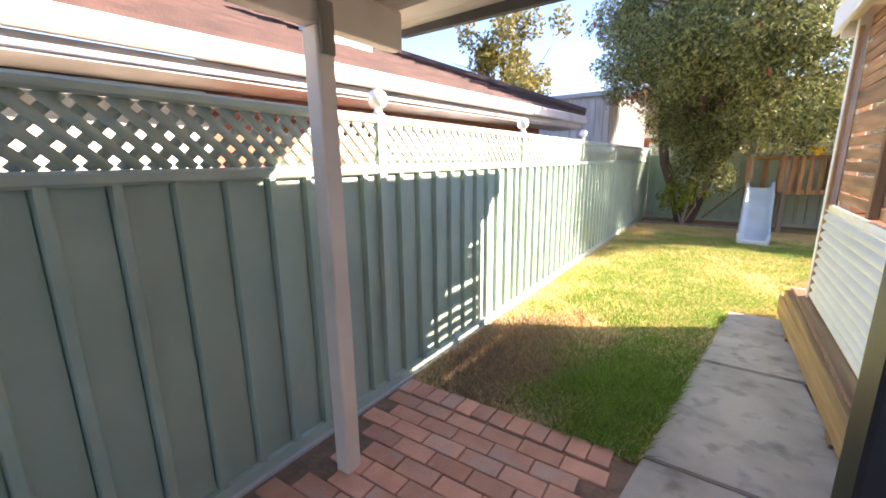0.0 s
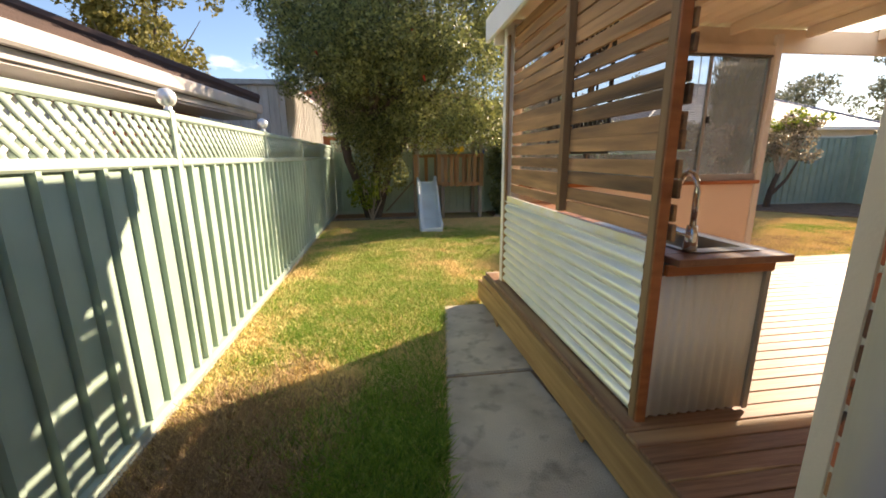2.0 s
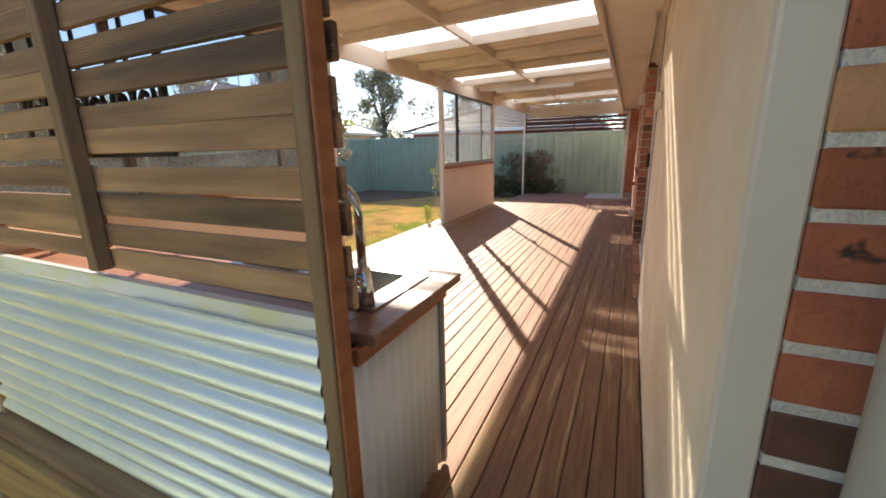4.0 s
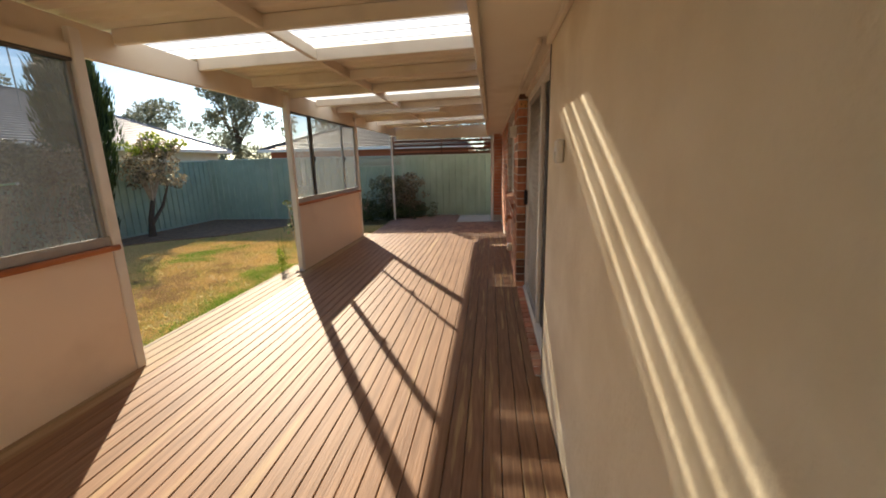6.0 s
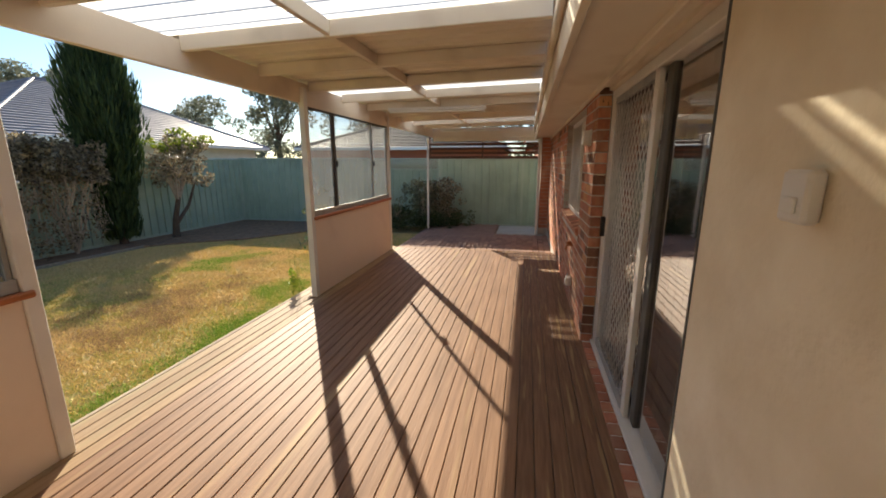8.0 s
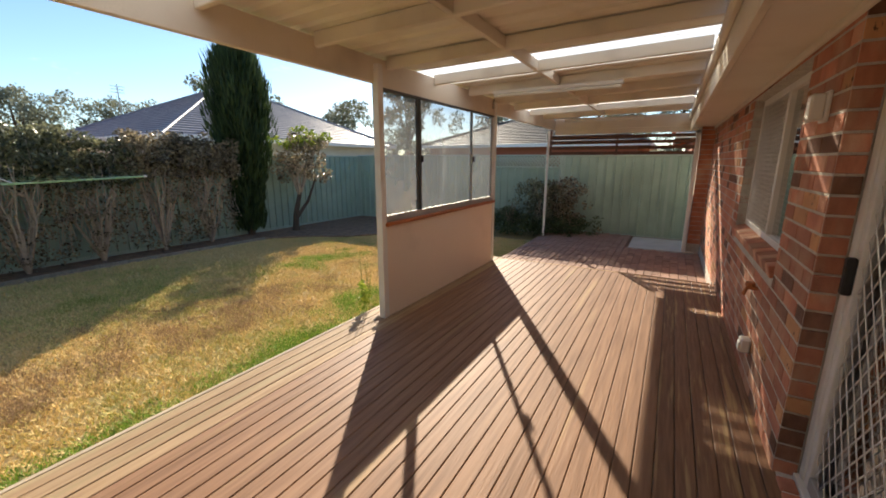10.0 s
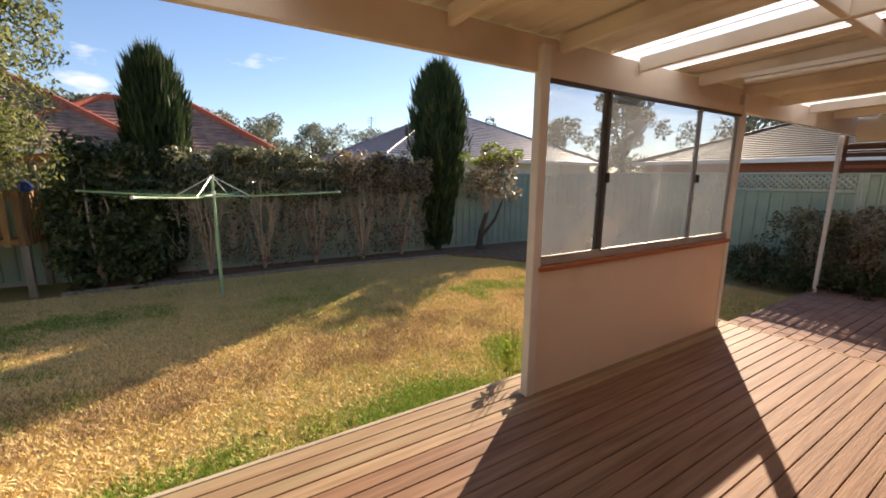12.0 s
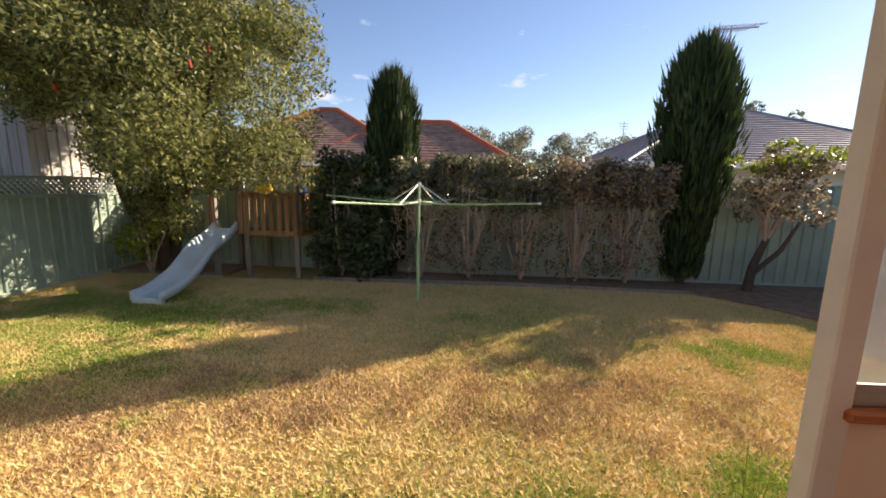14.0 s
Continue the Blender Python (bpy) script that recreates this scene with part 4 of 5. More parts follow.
part("lock", box(5.79, 5.825, 1.765, 1.80, 1.30, 1.46, 0.006), BLACK, leaf)
segs = [((u0, 1.75, v0), (u1, 1.75, v1)) for (u0, v0), (u1, v1) in diamond(4.83, 5.785, D + 0.10, DZ1 - 0.11, 0.08, 0.11)]
strips("grille", segs, 0.004, 0.004, (0, 1, 0), WHITE, leaf)
part("pane", quad_y(DX0 + 0.05, DX1 - 0.09, 1.71, D + 0.06, DZ1 - 0.07, 1), PANE_DARK, door)
part("glass_stile", box(4.665, 4.745, 1.70, 1.73, D + 0.035, DZ1 - 0.062, 0.003), DARK_ALU, door)
part("glass_stile", box(DX0 + 0.022, DX0 + 0.06, 1.70, 1.73, D + 0.035, DZ1 - 0.062, 0.003), DARK_ALU, door)
curtain = thing("curtain", "pale curtain hanging behind the door glass", "curtain")
part("cloth", sweep(wave_profile(0.75, 0.11, 0.05, 8), lambda u, v, w: (DX0 + 0.05 + u, 1.60 + v, w), 0.36, 2.36), CURTAIN, curtain, smooth=True)
part("rod", pipe([(DX0, 1.60, 2.37), (DX1, 1.60, 2.37)], 0.012, 8), WHITE, curtain)

win = tagged(new("window_1"), "white aluminium window with a security grille", "window", kind="structure")
for x0, x1, z0, z1 in ((WX0, WX0 + 0.045, WZ0, WZ1), (WX1 - 0.045, WX1, WZ0, WZ1), (WX0 + 0.045, WX1 - 0.045, WZ0, WZ0 + 0.05), (WX0 + 0.045, WX1 - 0.045, WZ1 - 0.05, WZ1), (7.36, 7.41, WZ0 + 0.05, WZ1 - 0.05)):
    part("frame", box(x0, x1, 1.755, 1.80, z0, z1, 0.003), WHITE, win)
part("pane", quad_y(WX0 + 0.04, WX1 - 0.04, 1.766, WZ0 + 0.04, WZ1 - 0.04, 1), PANE_DARK, win)
segs = [((u0, 1.79, v0), (u1, 1.79, v1)) for (u0, v0), (u1, v1) in diamond(7.41, WX1 - 0.045, WZ0 + 0.05, WZ1 - 0.05, 0.055, 0.075)]
strips("grille", segs, 0.004, 0.004, (0, 1, 0), WHITE, win)
blind = thing("venetian_blind", "white venetian blind behind the window", "blind")
for k in range(26):
    part("slat", bar((WX0 + 0.05, 1.72, WZ0 + 0.06 + 0.041 * k), (WX1 - 0.05, 1.72, WZ0 + 0.06 + 0.041 * k), 0.03, 0.003), WHITE, blind)
for k in range(16):
    o = part("sill_brick", box(-0.053, 0.053, -0.09, 0.035, -0.05, 0.026, 0.004), BRICK, win)
    o.location, o.rotation_euler = (WX0 + 0.056 + 0.1115 * k, 1.865, WZ0 - 0.045), (-0.22, 0, 0)

# ---- fittings on the wall ----
sensor = thing("wall_sensor", "small white plastic box on the wall", "sensor box", at=(3.40, 1.822, 1.815))
part("case", box(-0.045, 0.045, 0, 0.035, -0.055, 0.055, 0.008), WHITE, sensor)
part("lens", box(-0.022, 0.022, 0.035, 0.042, -0.035, 0.0, 0.003), TUBE, sensor)
lampbox = thing("wall_light", "white box light on the brick corner", "wall light", at=(6.16, 1.872, 2.09))
part("back_plate", box(-0.05, 0.05, 0, 0.015, -0.07, 0.07, 0.004), WHITE, lampbox)
part("cover", box(-0.04, 0.04, 0.015, 0.07, -0.06, 0.06, 0.008), TUBE, lampbox)
socket = thing("power_point", "white weatherproof power point on the bricks", "power point", at=(6.84, 1.872, 0.60))
part("box", box(-0.04, 0.04, 0, 0.06, -0.04, 0.06, 0.01), WHITE, socket)
part("flap", box(-0.035, 0.035, 0.06, 0.068, -0.03, 0.03, 0.004), WHITE, socket)
# made-up stub in place of the dark shadow below the sill brick's end
sill_mark = thing("sill_shadow_mark", "added red-brown stub for the shadow under the sill bricks", "tap", at=(6.90, 1.872, 1.0))
part("body", pipe([(0, 0, 0), (0, 0.06, 0), (0, 0.075, -0.05)], 0.013, 8), REDWOOD, sill_mark)
part("handle", pipe([(0, 0.045, 0.015), (0, 0.045, 0.04)], 0.03, 8), REDWOOD, sill_mark)
for xb in (8.32, 12.0):
    bt = thing("batten_light", "white fluorescent batten under the roof", "ceiling light", "batten lights", (xb, 3.72, 2.655))
    part("tray", box(-0.03, 0.03, -0.72, 0.72, -0.028, 0.01, 0.004), WHITE, bt)
    part("tube", pipe([(0, -0.70, -0.045), (0, 0.70, -0.045)], 0.018, 10), TUBE, bt)

# ---- steel fences ----
def fence(name, a, b, tall, bays, lattice, label, balls=()):
    """Steel fencing from a to b: posts, rails, ribbed sheets, and lattice on the bays named."""
    a, b = Vector(a), Vector(b)
    d = (b - a).normalized()
    nrm = Vector((-d.y, d.x, 0))
    t = thing(name, label, "fence")
    L = (b - a).length
    step = L / bays
    for k in range(bays + 1):
        p = a + d * step * k
        part("post", bar(p, p + Vector((0, 0, tall + 0.015)), 0.05, 0.06), GREEN_TRIM, t)
        if k in balls:
            part("ball_cap", ball(p + Vector((0, 0, tall + 0.095)), 0.06), ZINC, t, "round grey post ball", True)
            part("ball_stem", pipe([p + Vector((0, 0, tall + 0.0)), p + Vector((0, 0, tall + 0.05))], [0.03, 0.018], 10), ZINC, t)
    for k in range(bays):
        p, q = a + d * (step * k + 0.026), a + d * (step * (k + 1) - 0.026)
        lat = k in lattice
        hz = tall - 0.31 if lat else tall
        ln = (q - p).length
        sheet = sweep(pan_profile(ln, 0.2, 0.032), lambda u, v, w: tuple(p + d * u + nrm * (0.012 - v) + Vector((0, 0, w))), 0.03, hz - 0.02, 0.001)
        part("sheet", sheet, GREEN, t)
        part("rail", bar(p + Vector((0, 0, 0.05)), q + Vector((0, 0, 0.05)), 0.05, 0.06), GREEN_TRIM, t)
        part("rail", bar(p + Vector((0, 0, hz - 0.01)), q + Vector((0, 0, hz - 0.01)), 0.055, 0.055, bevel=0.012), GREEN_TRIM, t)
        if lat:
            segs = [(tuple(p + d * u0 + Vector((0, 0, v0))), tuple(p + d * u1 + Vector((0, 0, v1)))) for (u0, v0), (u1, v1) in diamond(0, ln, hz + 0.018, tall - 0.045, 0.093, 0.093)]
            strips("lattice", segs, 0.038, 0.006, tuple(nrm), GREEN_TRIM, t)
            part("rail", bar(p + Vector((0, 0, tall - 0.022)), q + Vector((0, 0, tall - 0.022)), 0.05, 0.05, bevel=0.012), GREEN_TRIM, t)
    part("plinth", bar(a + nrm * -0.03 + Vector((0, 0, 0.012)), b + nrm * -0.03 + Vector((0, 0, 0.008)), 0.035, 0.024), PALE, t, "pale concrete plinth")
    return t


fence("fence", (-1.39, -4.46, 0), (-1.39, 12.58, 0), 1.845, 8, set(range(8)), "pale green steel fence with lattice top and ball caps", (3, 4, 5))
fence("fence", (-1.37, 12.3, 0), (13.85, 11.45, 0), 1.98, 7, {0, 1, 2, 3, 4}, "green steel back fence behind the hedge")
fence("fence", (13.87, 11.43, 0), (13.87, 4.9, 0), 2.0, 3, {2}, "green steel side fence by the lawn")
fence("fence", (13.872, 4.83, 0.06), (13.872, 0.2, 0.06), 1.93, 2, set(), "green steel fence behind the paved area")
hs = thing("slat_screen", "dark timber slat screen under the verandah end beam", "screen")
for k in range(4):
    part("slat", box(12.717, 12.732, 2.09, 4.90, 1.975 + 0.11 * k, 2.038 + 0.11 * k, 0.003), SCREENWOOD, hs)
for yy in (2.1, 3.5, 4.86):
    part("upright", box(12.738, 12.773, yy, yy + 0.04, 1.965, 2.50, 0.003), SCREENWOOD, hs)

# ---- carport corner ----
cp = thing("carport_post", "cream timber carport post beside the fence", "post")
part("shaft", box(-1.10, -1.01, 1.20, 1.29, 0, 2.11, 0.006), CREAM, cp)
part("knot_bracket", box(-1.008, -0.99, 1.21, 1.28, 2.0, 2.2, 0.003), GREYWOOD, cp)
ct = tagged(new("roof_carport"), "cream ribbed carport roof on a timber beam", "roof", kind="structure")
part("beam", box(-1.09, -1.02, -0.9, 1.74, 2.112, 2.29, 0.005), CREAM, ct)
part("sheet", sweep(pan_profile(2.9, 0.19, 0.03), lambda u, v, w: (w, -0.9 + u, 2.30 + v + (w + 1.2) * 0.02), -1.22, 0.30, 0.002), CEILING, ct)
part("edge", box(-1.22, 0.30, 1.96, 2.0, 2.26, 2.34, 0.003), DARK_ALU, ct)
gp = thing("gate_post", "black steel gate post", "gate post")
part("shaft", box(0.515, 0.575, 0.535, 0.595, 0, 1.80, 0.004), BLACK, gp)
part("cap", box(0.51, 0.58, 0.53, 0.60, 1.80, 1.815, 0.003), BLACK, gp)

# ---- play fort and slide ----
FX0, FX1, FY0, FY1, FZ = 0.80, 2.40, 11.12, 11.98, 0.85
fort = thing("play_fort", "weathered timber play fort on posts", "play fort", at=(0, 0, 0))
for x, yy, h in ((FX0, FY0, 2.08), (1.43, FY0, 1.60), (FX1, FY0, 2.12), (FX0, FY1, 2.0), (FX1, FY1, 2.0), (1.43, FY1, 2.05)):
    part("post", box(x - 0.045, x + 0.045, yy - 0.045, yy + 0.045, 0, h, 0.006), GREYWOOD, fort)
for k in range(8):
    part("deck_board", box(FX0 - 0.05, FX1 + 0.05, FY0 - 0.02 + 0.11 * k, FY0 + 0.08 + 0.11 * k, FZ - 0.02, FZ, 0.003), FORTWOOD, fort)
part("front_beam", box(1.40, FX1 + 0.05, FY0 - 0.075, FY0 - 0.048, FZ - 0.03, FZ + 0.06, 0.003), FORTWOOD, fort)
part("top_rail", box(1.40, FX1 + 0.05, FY0 - 0.075, FY0 - 0.048, 1.52, 1.60, 0.003), FORTWOOD, fort)
part("side_rail", box(FX1 + 0.048, FX1 + 0.072, FY0 - 0.07, FY1, 1.52, 1.60, 0.003), FORTWOOD, fort)
part("side_beam", box(FX1 + 0.048, FX1 + 0.072, FY0 - 0.07, FY1, FZ - 0.03, FZ + 0.06, 0.003), FORTWOOD, fort)
for k in range(6):
    part("baluster", box(1.46 + 0.15 * k, 1.535 + 0.15 * k, FY0 - 0.095, FY0 - 0.077, FZ - 0.05, 1.58, 0.003), FORTWOOD, fort)
part("baluster", box(2.36, 2.45, FY0 - 0.10, FY0 - 0.077, FZ - 0.05, 1.62, 0.003), FORTWOOD, fort)
for k in range(6):
    part("baluster", box(FX1 + 0.074, FX1 + 0.09, FY0 + 0.02 + 0.145 * k, FY0 + 0.09 + 0.145 * k, FZ - 0.05, 1.58, 0.003), FORTWOOD, fort)
    part("baluster", box(FX0 + 0.27 * k, FX0 + 0.09 + 0.27 * k, FY1 + 0.046, FY1 + 0.062, FZ - 0.05, 1.58, 0.003), FORTWOOD, fort)
for x in (0.72, 1.30):
    part("gate_board", box(x, x + 0.09, FY0 - 0.07, FY0 - 0.048, FZ, 1.60, 0.003), FORTWOOD, fort)
part("back_rail", box(FX0, FX1, FY1 + 0.02, FY1 + 0.044, 1.52, 1.60, 0.003), FORTWOOD, fort)
part("roof_bar", bar((FX0 - 0.2, FY0 - 0.05, 2.02), (FX1 + 0.25, FY0 - 0.05, 2.13), 0.05, 0.03), GREYWOOD, fort)
part("roof_bar", bar((FX0 - 0.2, FY1, 1.98), (FX1 + 0.25, FY1, 2.08), 0.05, 0.03), GREYWOOD, fort)
part("brace", bar((0.0, FY1, 0.1), (0.75, FY1, 0.9), 0.05, 0.04), GREYWOOD, fort)
part("ladder_rail", bar((FX0 + 0.1, FY1 + 0.1, 0.0), (FX0 + 0.1, FY1 + 0.05, 0.9), 0.05, 0.05), GREYWOOD, fort)
tele = thing("toy_telescope", "yellow plastic toy telescope on the fort rail", "toy", at=(1.84, FY0 - 0.05, 1.60))
part("barrel", pipe([(-0.13, 0, 0.10), (0.02, 0, 0.11), (0.02, 0, 0.11), (0.12, 0, 0.12)], [0.05, 0.05, 0.065, 0.07], 12), YELLOW, tele)
part("stand", box(-0.03, 0.03, -0.03, 0.03, 0, 0.07, 0.006), YELLOW, tele)
wheel = thing("toy_steering_wheel", "blue plastic toy wheel on the fort rail", "toy", at=(2.46, FY0 + 0.16, 1.60))
part("drum", pipe([(0, -0.05, 0.06), (0, 0.05, 0.06)], 0.085, 14), BLUE, wheel)
part("stem", box(-0.02, 0.02, -0.02, 0.02, 0, 0.05, 0.004), BLUE, wheel)

slide = thing("slide", "pale blue plastic slide off the play fort", "slide")
sx0, sx1 = 0.80, 1.26
steps = []
for k in range(25):
    t = k / 24
    yy = 11.09 - 1.92 * t
    zz = 0.07 + 0.86 * (1 - t) ** 1.35 * (1 - 0.06 * math.sin(4 * math.pi * t)) + 0.045 * math.sin(2 * math.pi * t * 1.0) * (t > 0.0)
    if t > 0.86:
        zz = max(0.07, zz)
    steps.append((yy, zz, -0.10 * t))
bm = bmesh.new()
prof = [(-0.02, 0.0), (-0.02, 0.125), (0.0, 0.14), (0.025, 0.125), (0.045, 0.02), (0.10, 0.0), (0.34, 0.0), (0.395, 0.02), (0.415, 0.125), (0.44, 0.14), (0.46, 0.125), (0.46, 0.0)]
rows = [[bm.verts.new((sx0 + dx + u, yy, zz + v)) for u, v in prof] for yy, zz, dx in steps]
for r0, r1 in zip(rows, rows[1:]):
    for k in range(len(prof) - 1):
        bm.faces.new((r0[k], r0[k + 1], r1[k + 1], r1[k]))
bm.faces.new(rows[-1])
bmesh.ops.recalc_face_normals(bm, faces=bm.faces)
bmesh.ops.solidify(bm, geom=list(bm.faces), thickness=0.006)
part("chute", bm, SLIDE_BLUE, slide, smooth=True)
part("foot", box(sx0 - 0.115, sx0 + 0.355, 9.16, 9.25, 0.0, 0.10, 0.02), SLIDE_BLUE, slide)

# ---- clothes hoist ----
hoist = thing("clothes_hoist", "light green rotary clothes hoist on the lawn", "clothes line", at=(4.86, 9.84, 0))
part("pole", pipe([(0, 0, 0), (0, 0, 1.0)], 0.026, 12), HOIST_GREEN, hoist)
part("upper_pole", pipe([(0, 0, 0.98), (0, 0, 1.84)], 0.02, 12), HOIST_GREEN, hoist)
part("hub", pipe([(0, 0, 1.53), (0, 0, 1.62)], 0.035, 12), ZINC, hoist)
part("cap", pipe([(0, 0, 1.82), (0, 0, 1.87)], 0.03, 12), ZINC, hoist)
tips = []
for k in range(4):
    a = radians(-25 + 90 * k)
    c, s = math.cos(a), math.sin(a)
    arm = part("arm", pipe([(0.03 * c, 0.03 * s, 1.57), (0.5 * c, 0.5 * s, 1.55), (1.85 * c, 1.85 * s, 1.62)], 0.013, 8), HOIST_GREEN, hoist)
    part("tip", pipe([(1.84 * c, 1.84 * s, 1.62), (1.88 * c, 1.88 * s, 1.622)], 0.018, 8), WHITE, arm)
    part("strut", pipe([(0.02 * c, 0.02 * s, 1.84), (0.52 * c, 0.52 * s, 1.56)], 0.008, 6), ZINC, hoist)
    tips.append((c, s))
for r in (0.75, 1.1, 1.45, 1.8):
    w = bmesh.new()
    for k in range(4):
        p, q = tips[k], tips[(k + 1) % 4]
        zz = 1.56 + 0.06 * (r - 0.5) / 1.35
        pipe([(p[0] * r, p[1] * r, zz), ((p[0] + q[0]) * r / 2, (p[1] + q[1]) * r / 2, zz - 0.012), (q[0] * r, q[1] * r, zz)], 0.0022, 4, w)
    part("line_wire", w, HOIST_GREEN, hoist)

# ---- garden bed and planting ----
bed = bmesh.new()
outline = [(2.75, 10.98), (6.4, 11.0), (9.6, 10.75), (10.3, 10.1), (10.8, 9.2), (12.2, 8.2), (13.84, 7.6), (13.84, 11.4), (2.75, 11.8)]
fl = bed.faces.new([bed.verts.new((x, y, 0.012)) for x, y in outline])
ext = bmesh.ops.extrude_face_region(bed, geom=[fl])
for v in ext["geom"]:
    if isinstance(v, bmesh.types.BMVert):
        v.co.z = 0.045
bmesh.ops.recalc_face_normals(bed, faces=bed.faces)
tagged(link("ground_bed", bed, SOIL), "dark bare soil garden bed", "garden bed", kind="structure")
bed2 = box(-1.3, 1.0, 11.1, 11.95, 0.0, 0.05)
tagged(link("ground_bed", bed2, SOIL), "dark bare soil garden bed", "garden bed", kind="structure")
edging = thing("garden_edging", "low grey timber garden edging", "edging")
for a, b in (((-1.3, 11.05), (0.95, 11.05)), ((2.75, 10.95), (6.4, 10.97)), ((6.4, 10.97), (9.6, 10.72))):
    part("board", bar((*a, 0.035), (*b, 0.035), 0.03, 0.07), GREYWOOD, edging)


def clump(rng, centre, radius, n, shell=0.55):
    d = rng.normal(size=(n, 3))
    d /= np.linalg.norm(d, axis=1)[:, None]
    r = rng.uniform(shell ** 3, 1, n) ** (1 / 3)
    return np.asarray(centre) + d * r[:, None] * np.asarray(radius)


trg = np.random.default_rng(11)
tree = thing("bottlebrush_tree", "large bottlebrush tree overhanging the fence corner", "tree", at=(0, 0, 0))
part("trunk", pipe([(-0.35, 11.2, 0), (-0.55, 11.15, 0.7), (-0.85, 11.05, 1.5), (-1.0, 10.9, 2.6), (-0.8, 10.6, 4.2)], [0.16, 0.13, 0.11, 0.09, 0.05], 10), BARK, tree)
part("trunk", pipe([(-0.30, 11.2, 0), (-0.25, 11.1, 0.9), (0.0, 10.9, 2.0), (0.3, 10.4, 3.2), (0.7, 10.0, 4.6)], [0.15, 0.12, 0.10, 0.08, 0.04], 10), BARK, tree)
part("trunk", pipe([(-0.25, 11.25, 0), (0.15, 11.2, 1.3), (0.9, 10.7, 2.6), (1.7, 10.0, 3.6)], [0.10, 0.08, 0.06, 0.03], 8), BARK, tree)
tips = grow(trg, (-0.2, 10.6, 2.4), (0.2, 10.0, 4.6), 2.3, 0.06, 9, BARK, tree)
pts = []
for k in range(210):
    a, rr = trg.uniform(0, 6.28), trg.uniform(0, 1) ** 0.5
    cx, cy = 0.2 + (2.85 if math.cos(a) > 0 else 2.3) * rr * math.cos(a), 10.1 + 2.2 * rr * math.sin(a)
    hi = 7.2 - 2.4 * rr ** 2
    lo = 1.95 + 0.4 * trg.uniform() + 1.0 * (cx + 0.9 * cy < 9.0)
    cz = trg.uniform(lo, hi)
    pts.append(clump(trg, (cx, cy, cz), (trg.uniform(0.35, 0.7), trg.uniform(0.35, 0.65), trg.uniform(0.25, 0.5)), 620, 0.25))
    if trg.uniform() < 0.5:
        pts.append(clump(trg, (cx, cy, lo), (0.25, 0.25, 0.45), 170, 0.2))
for k in range(55):
    a, rr = trg.uniform(0, 6.28), trg.uniform(0, 0.75) ** 0.5
    pts.append(clump(trg, (0.3 + 2.3 * rr * math.cos(a), 10.3 + 1.9 * rr * math.sin(a), trg.uniform(3.0, 6.0)), (0.6, 0.5, 0.45), 260, 0.1))
for k in range(34):
    cx, cy = trg.uniform(-1.3, 0.6), trg.uniform(10.5, 11.4)
    pts.append(clump(trg, (cx, cy, trg.uniform(2.0, 3.2)), (0.35, 0.35, 0.4), 330, 0.1))
for k in range(26):
    pts.append(clump(trg, (trg.uniform(-0.6, 0.45), trg.uniform(10.6, 11.2), trg.uniform(1.05, 2.4)), (0.22, 0.2, 0.36), 200, 0.1))
leaves("crown", np.concatenate(pts), 0.031, LEAF_TREE, tree, 2.6, trg, 0.35)
fl = np.column_stack([trg.uniform(-2, 2.8, 9), trg.uniform(7.9, 9.0, 9), trg.uniform(2.8, 5.0, 9)])
for x, y, z in fl:
    part("flower", pipe([(x, y, z), (x + 0.02, y, z - 0.09)], [0.022, 0.018], 6), FLOWER, tree, "red bottlebrush flower")

shrub = thing("variegated_shrub", "small bright-leaved shrub under the tree", "shrub", at=(0, 0, 0))
tp = grow(trg, (-0.35, 10.9, 0.03), (-0.35, 10.9, 0.95), 0.35, 0.02, 6, TWIG, shrub, "stem", 5)
leaves("foliage", np.concatenate([clump(trg, (-0.35 + trg.normal(0, 0.22), 10.9 + trg.normal(0, 0.16), trg.uniform(0.4, 1.05)), (0.14, 0.14, 0.14), 45, 0.2) for _ in range(24)]), 0.05, LEAF_BRIGHT, shrub, 2.0, trg)

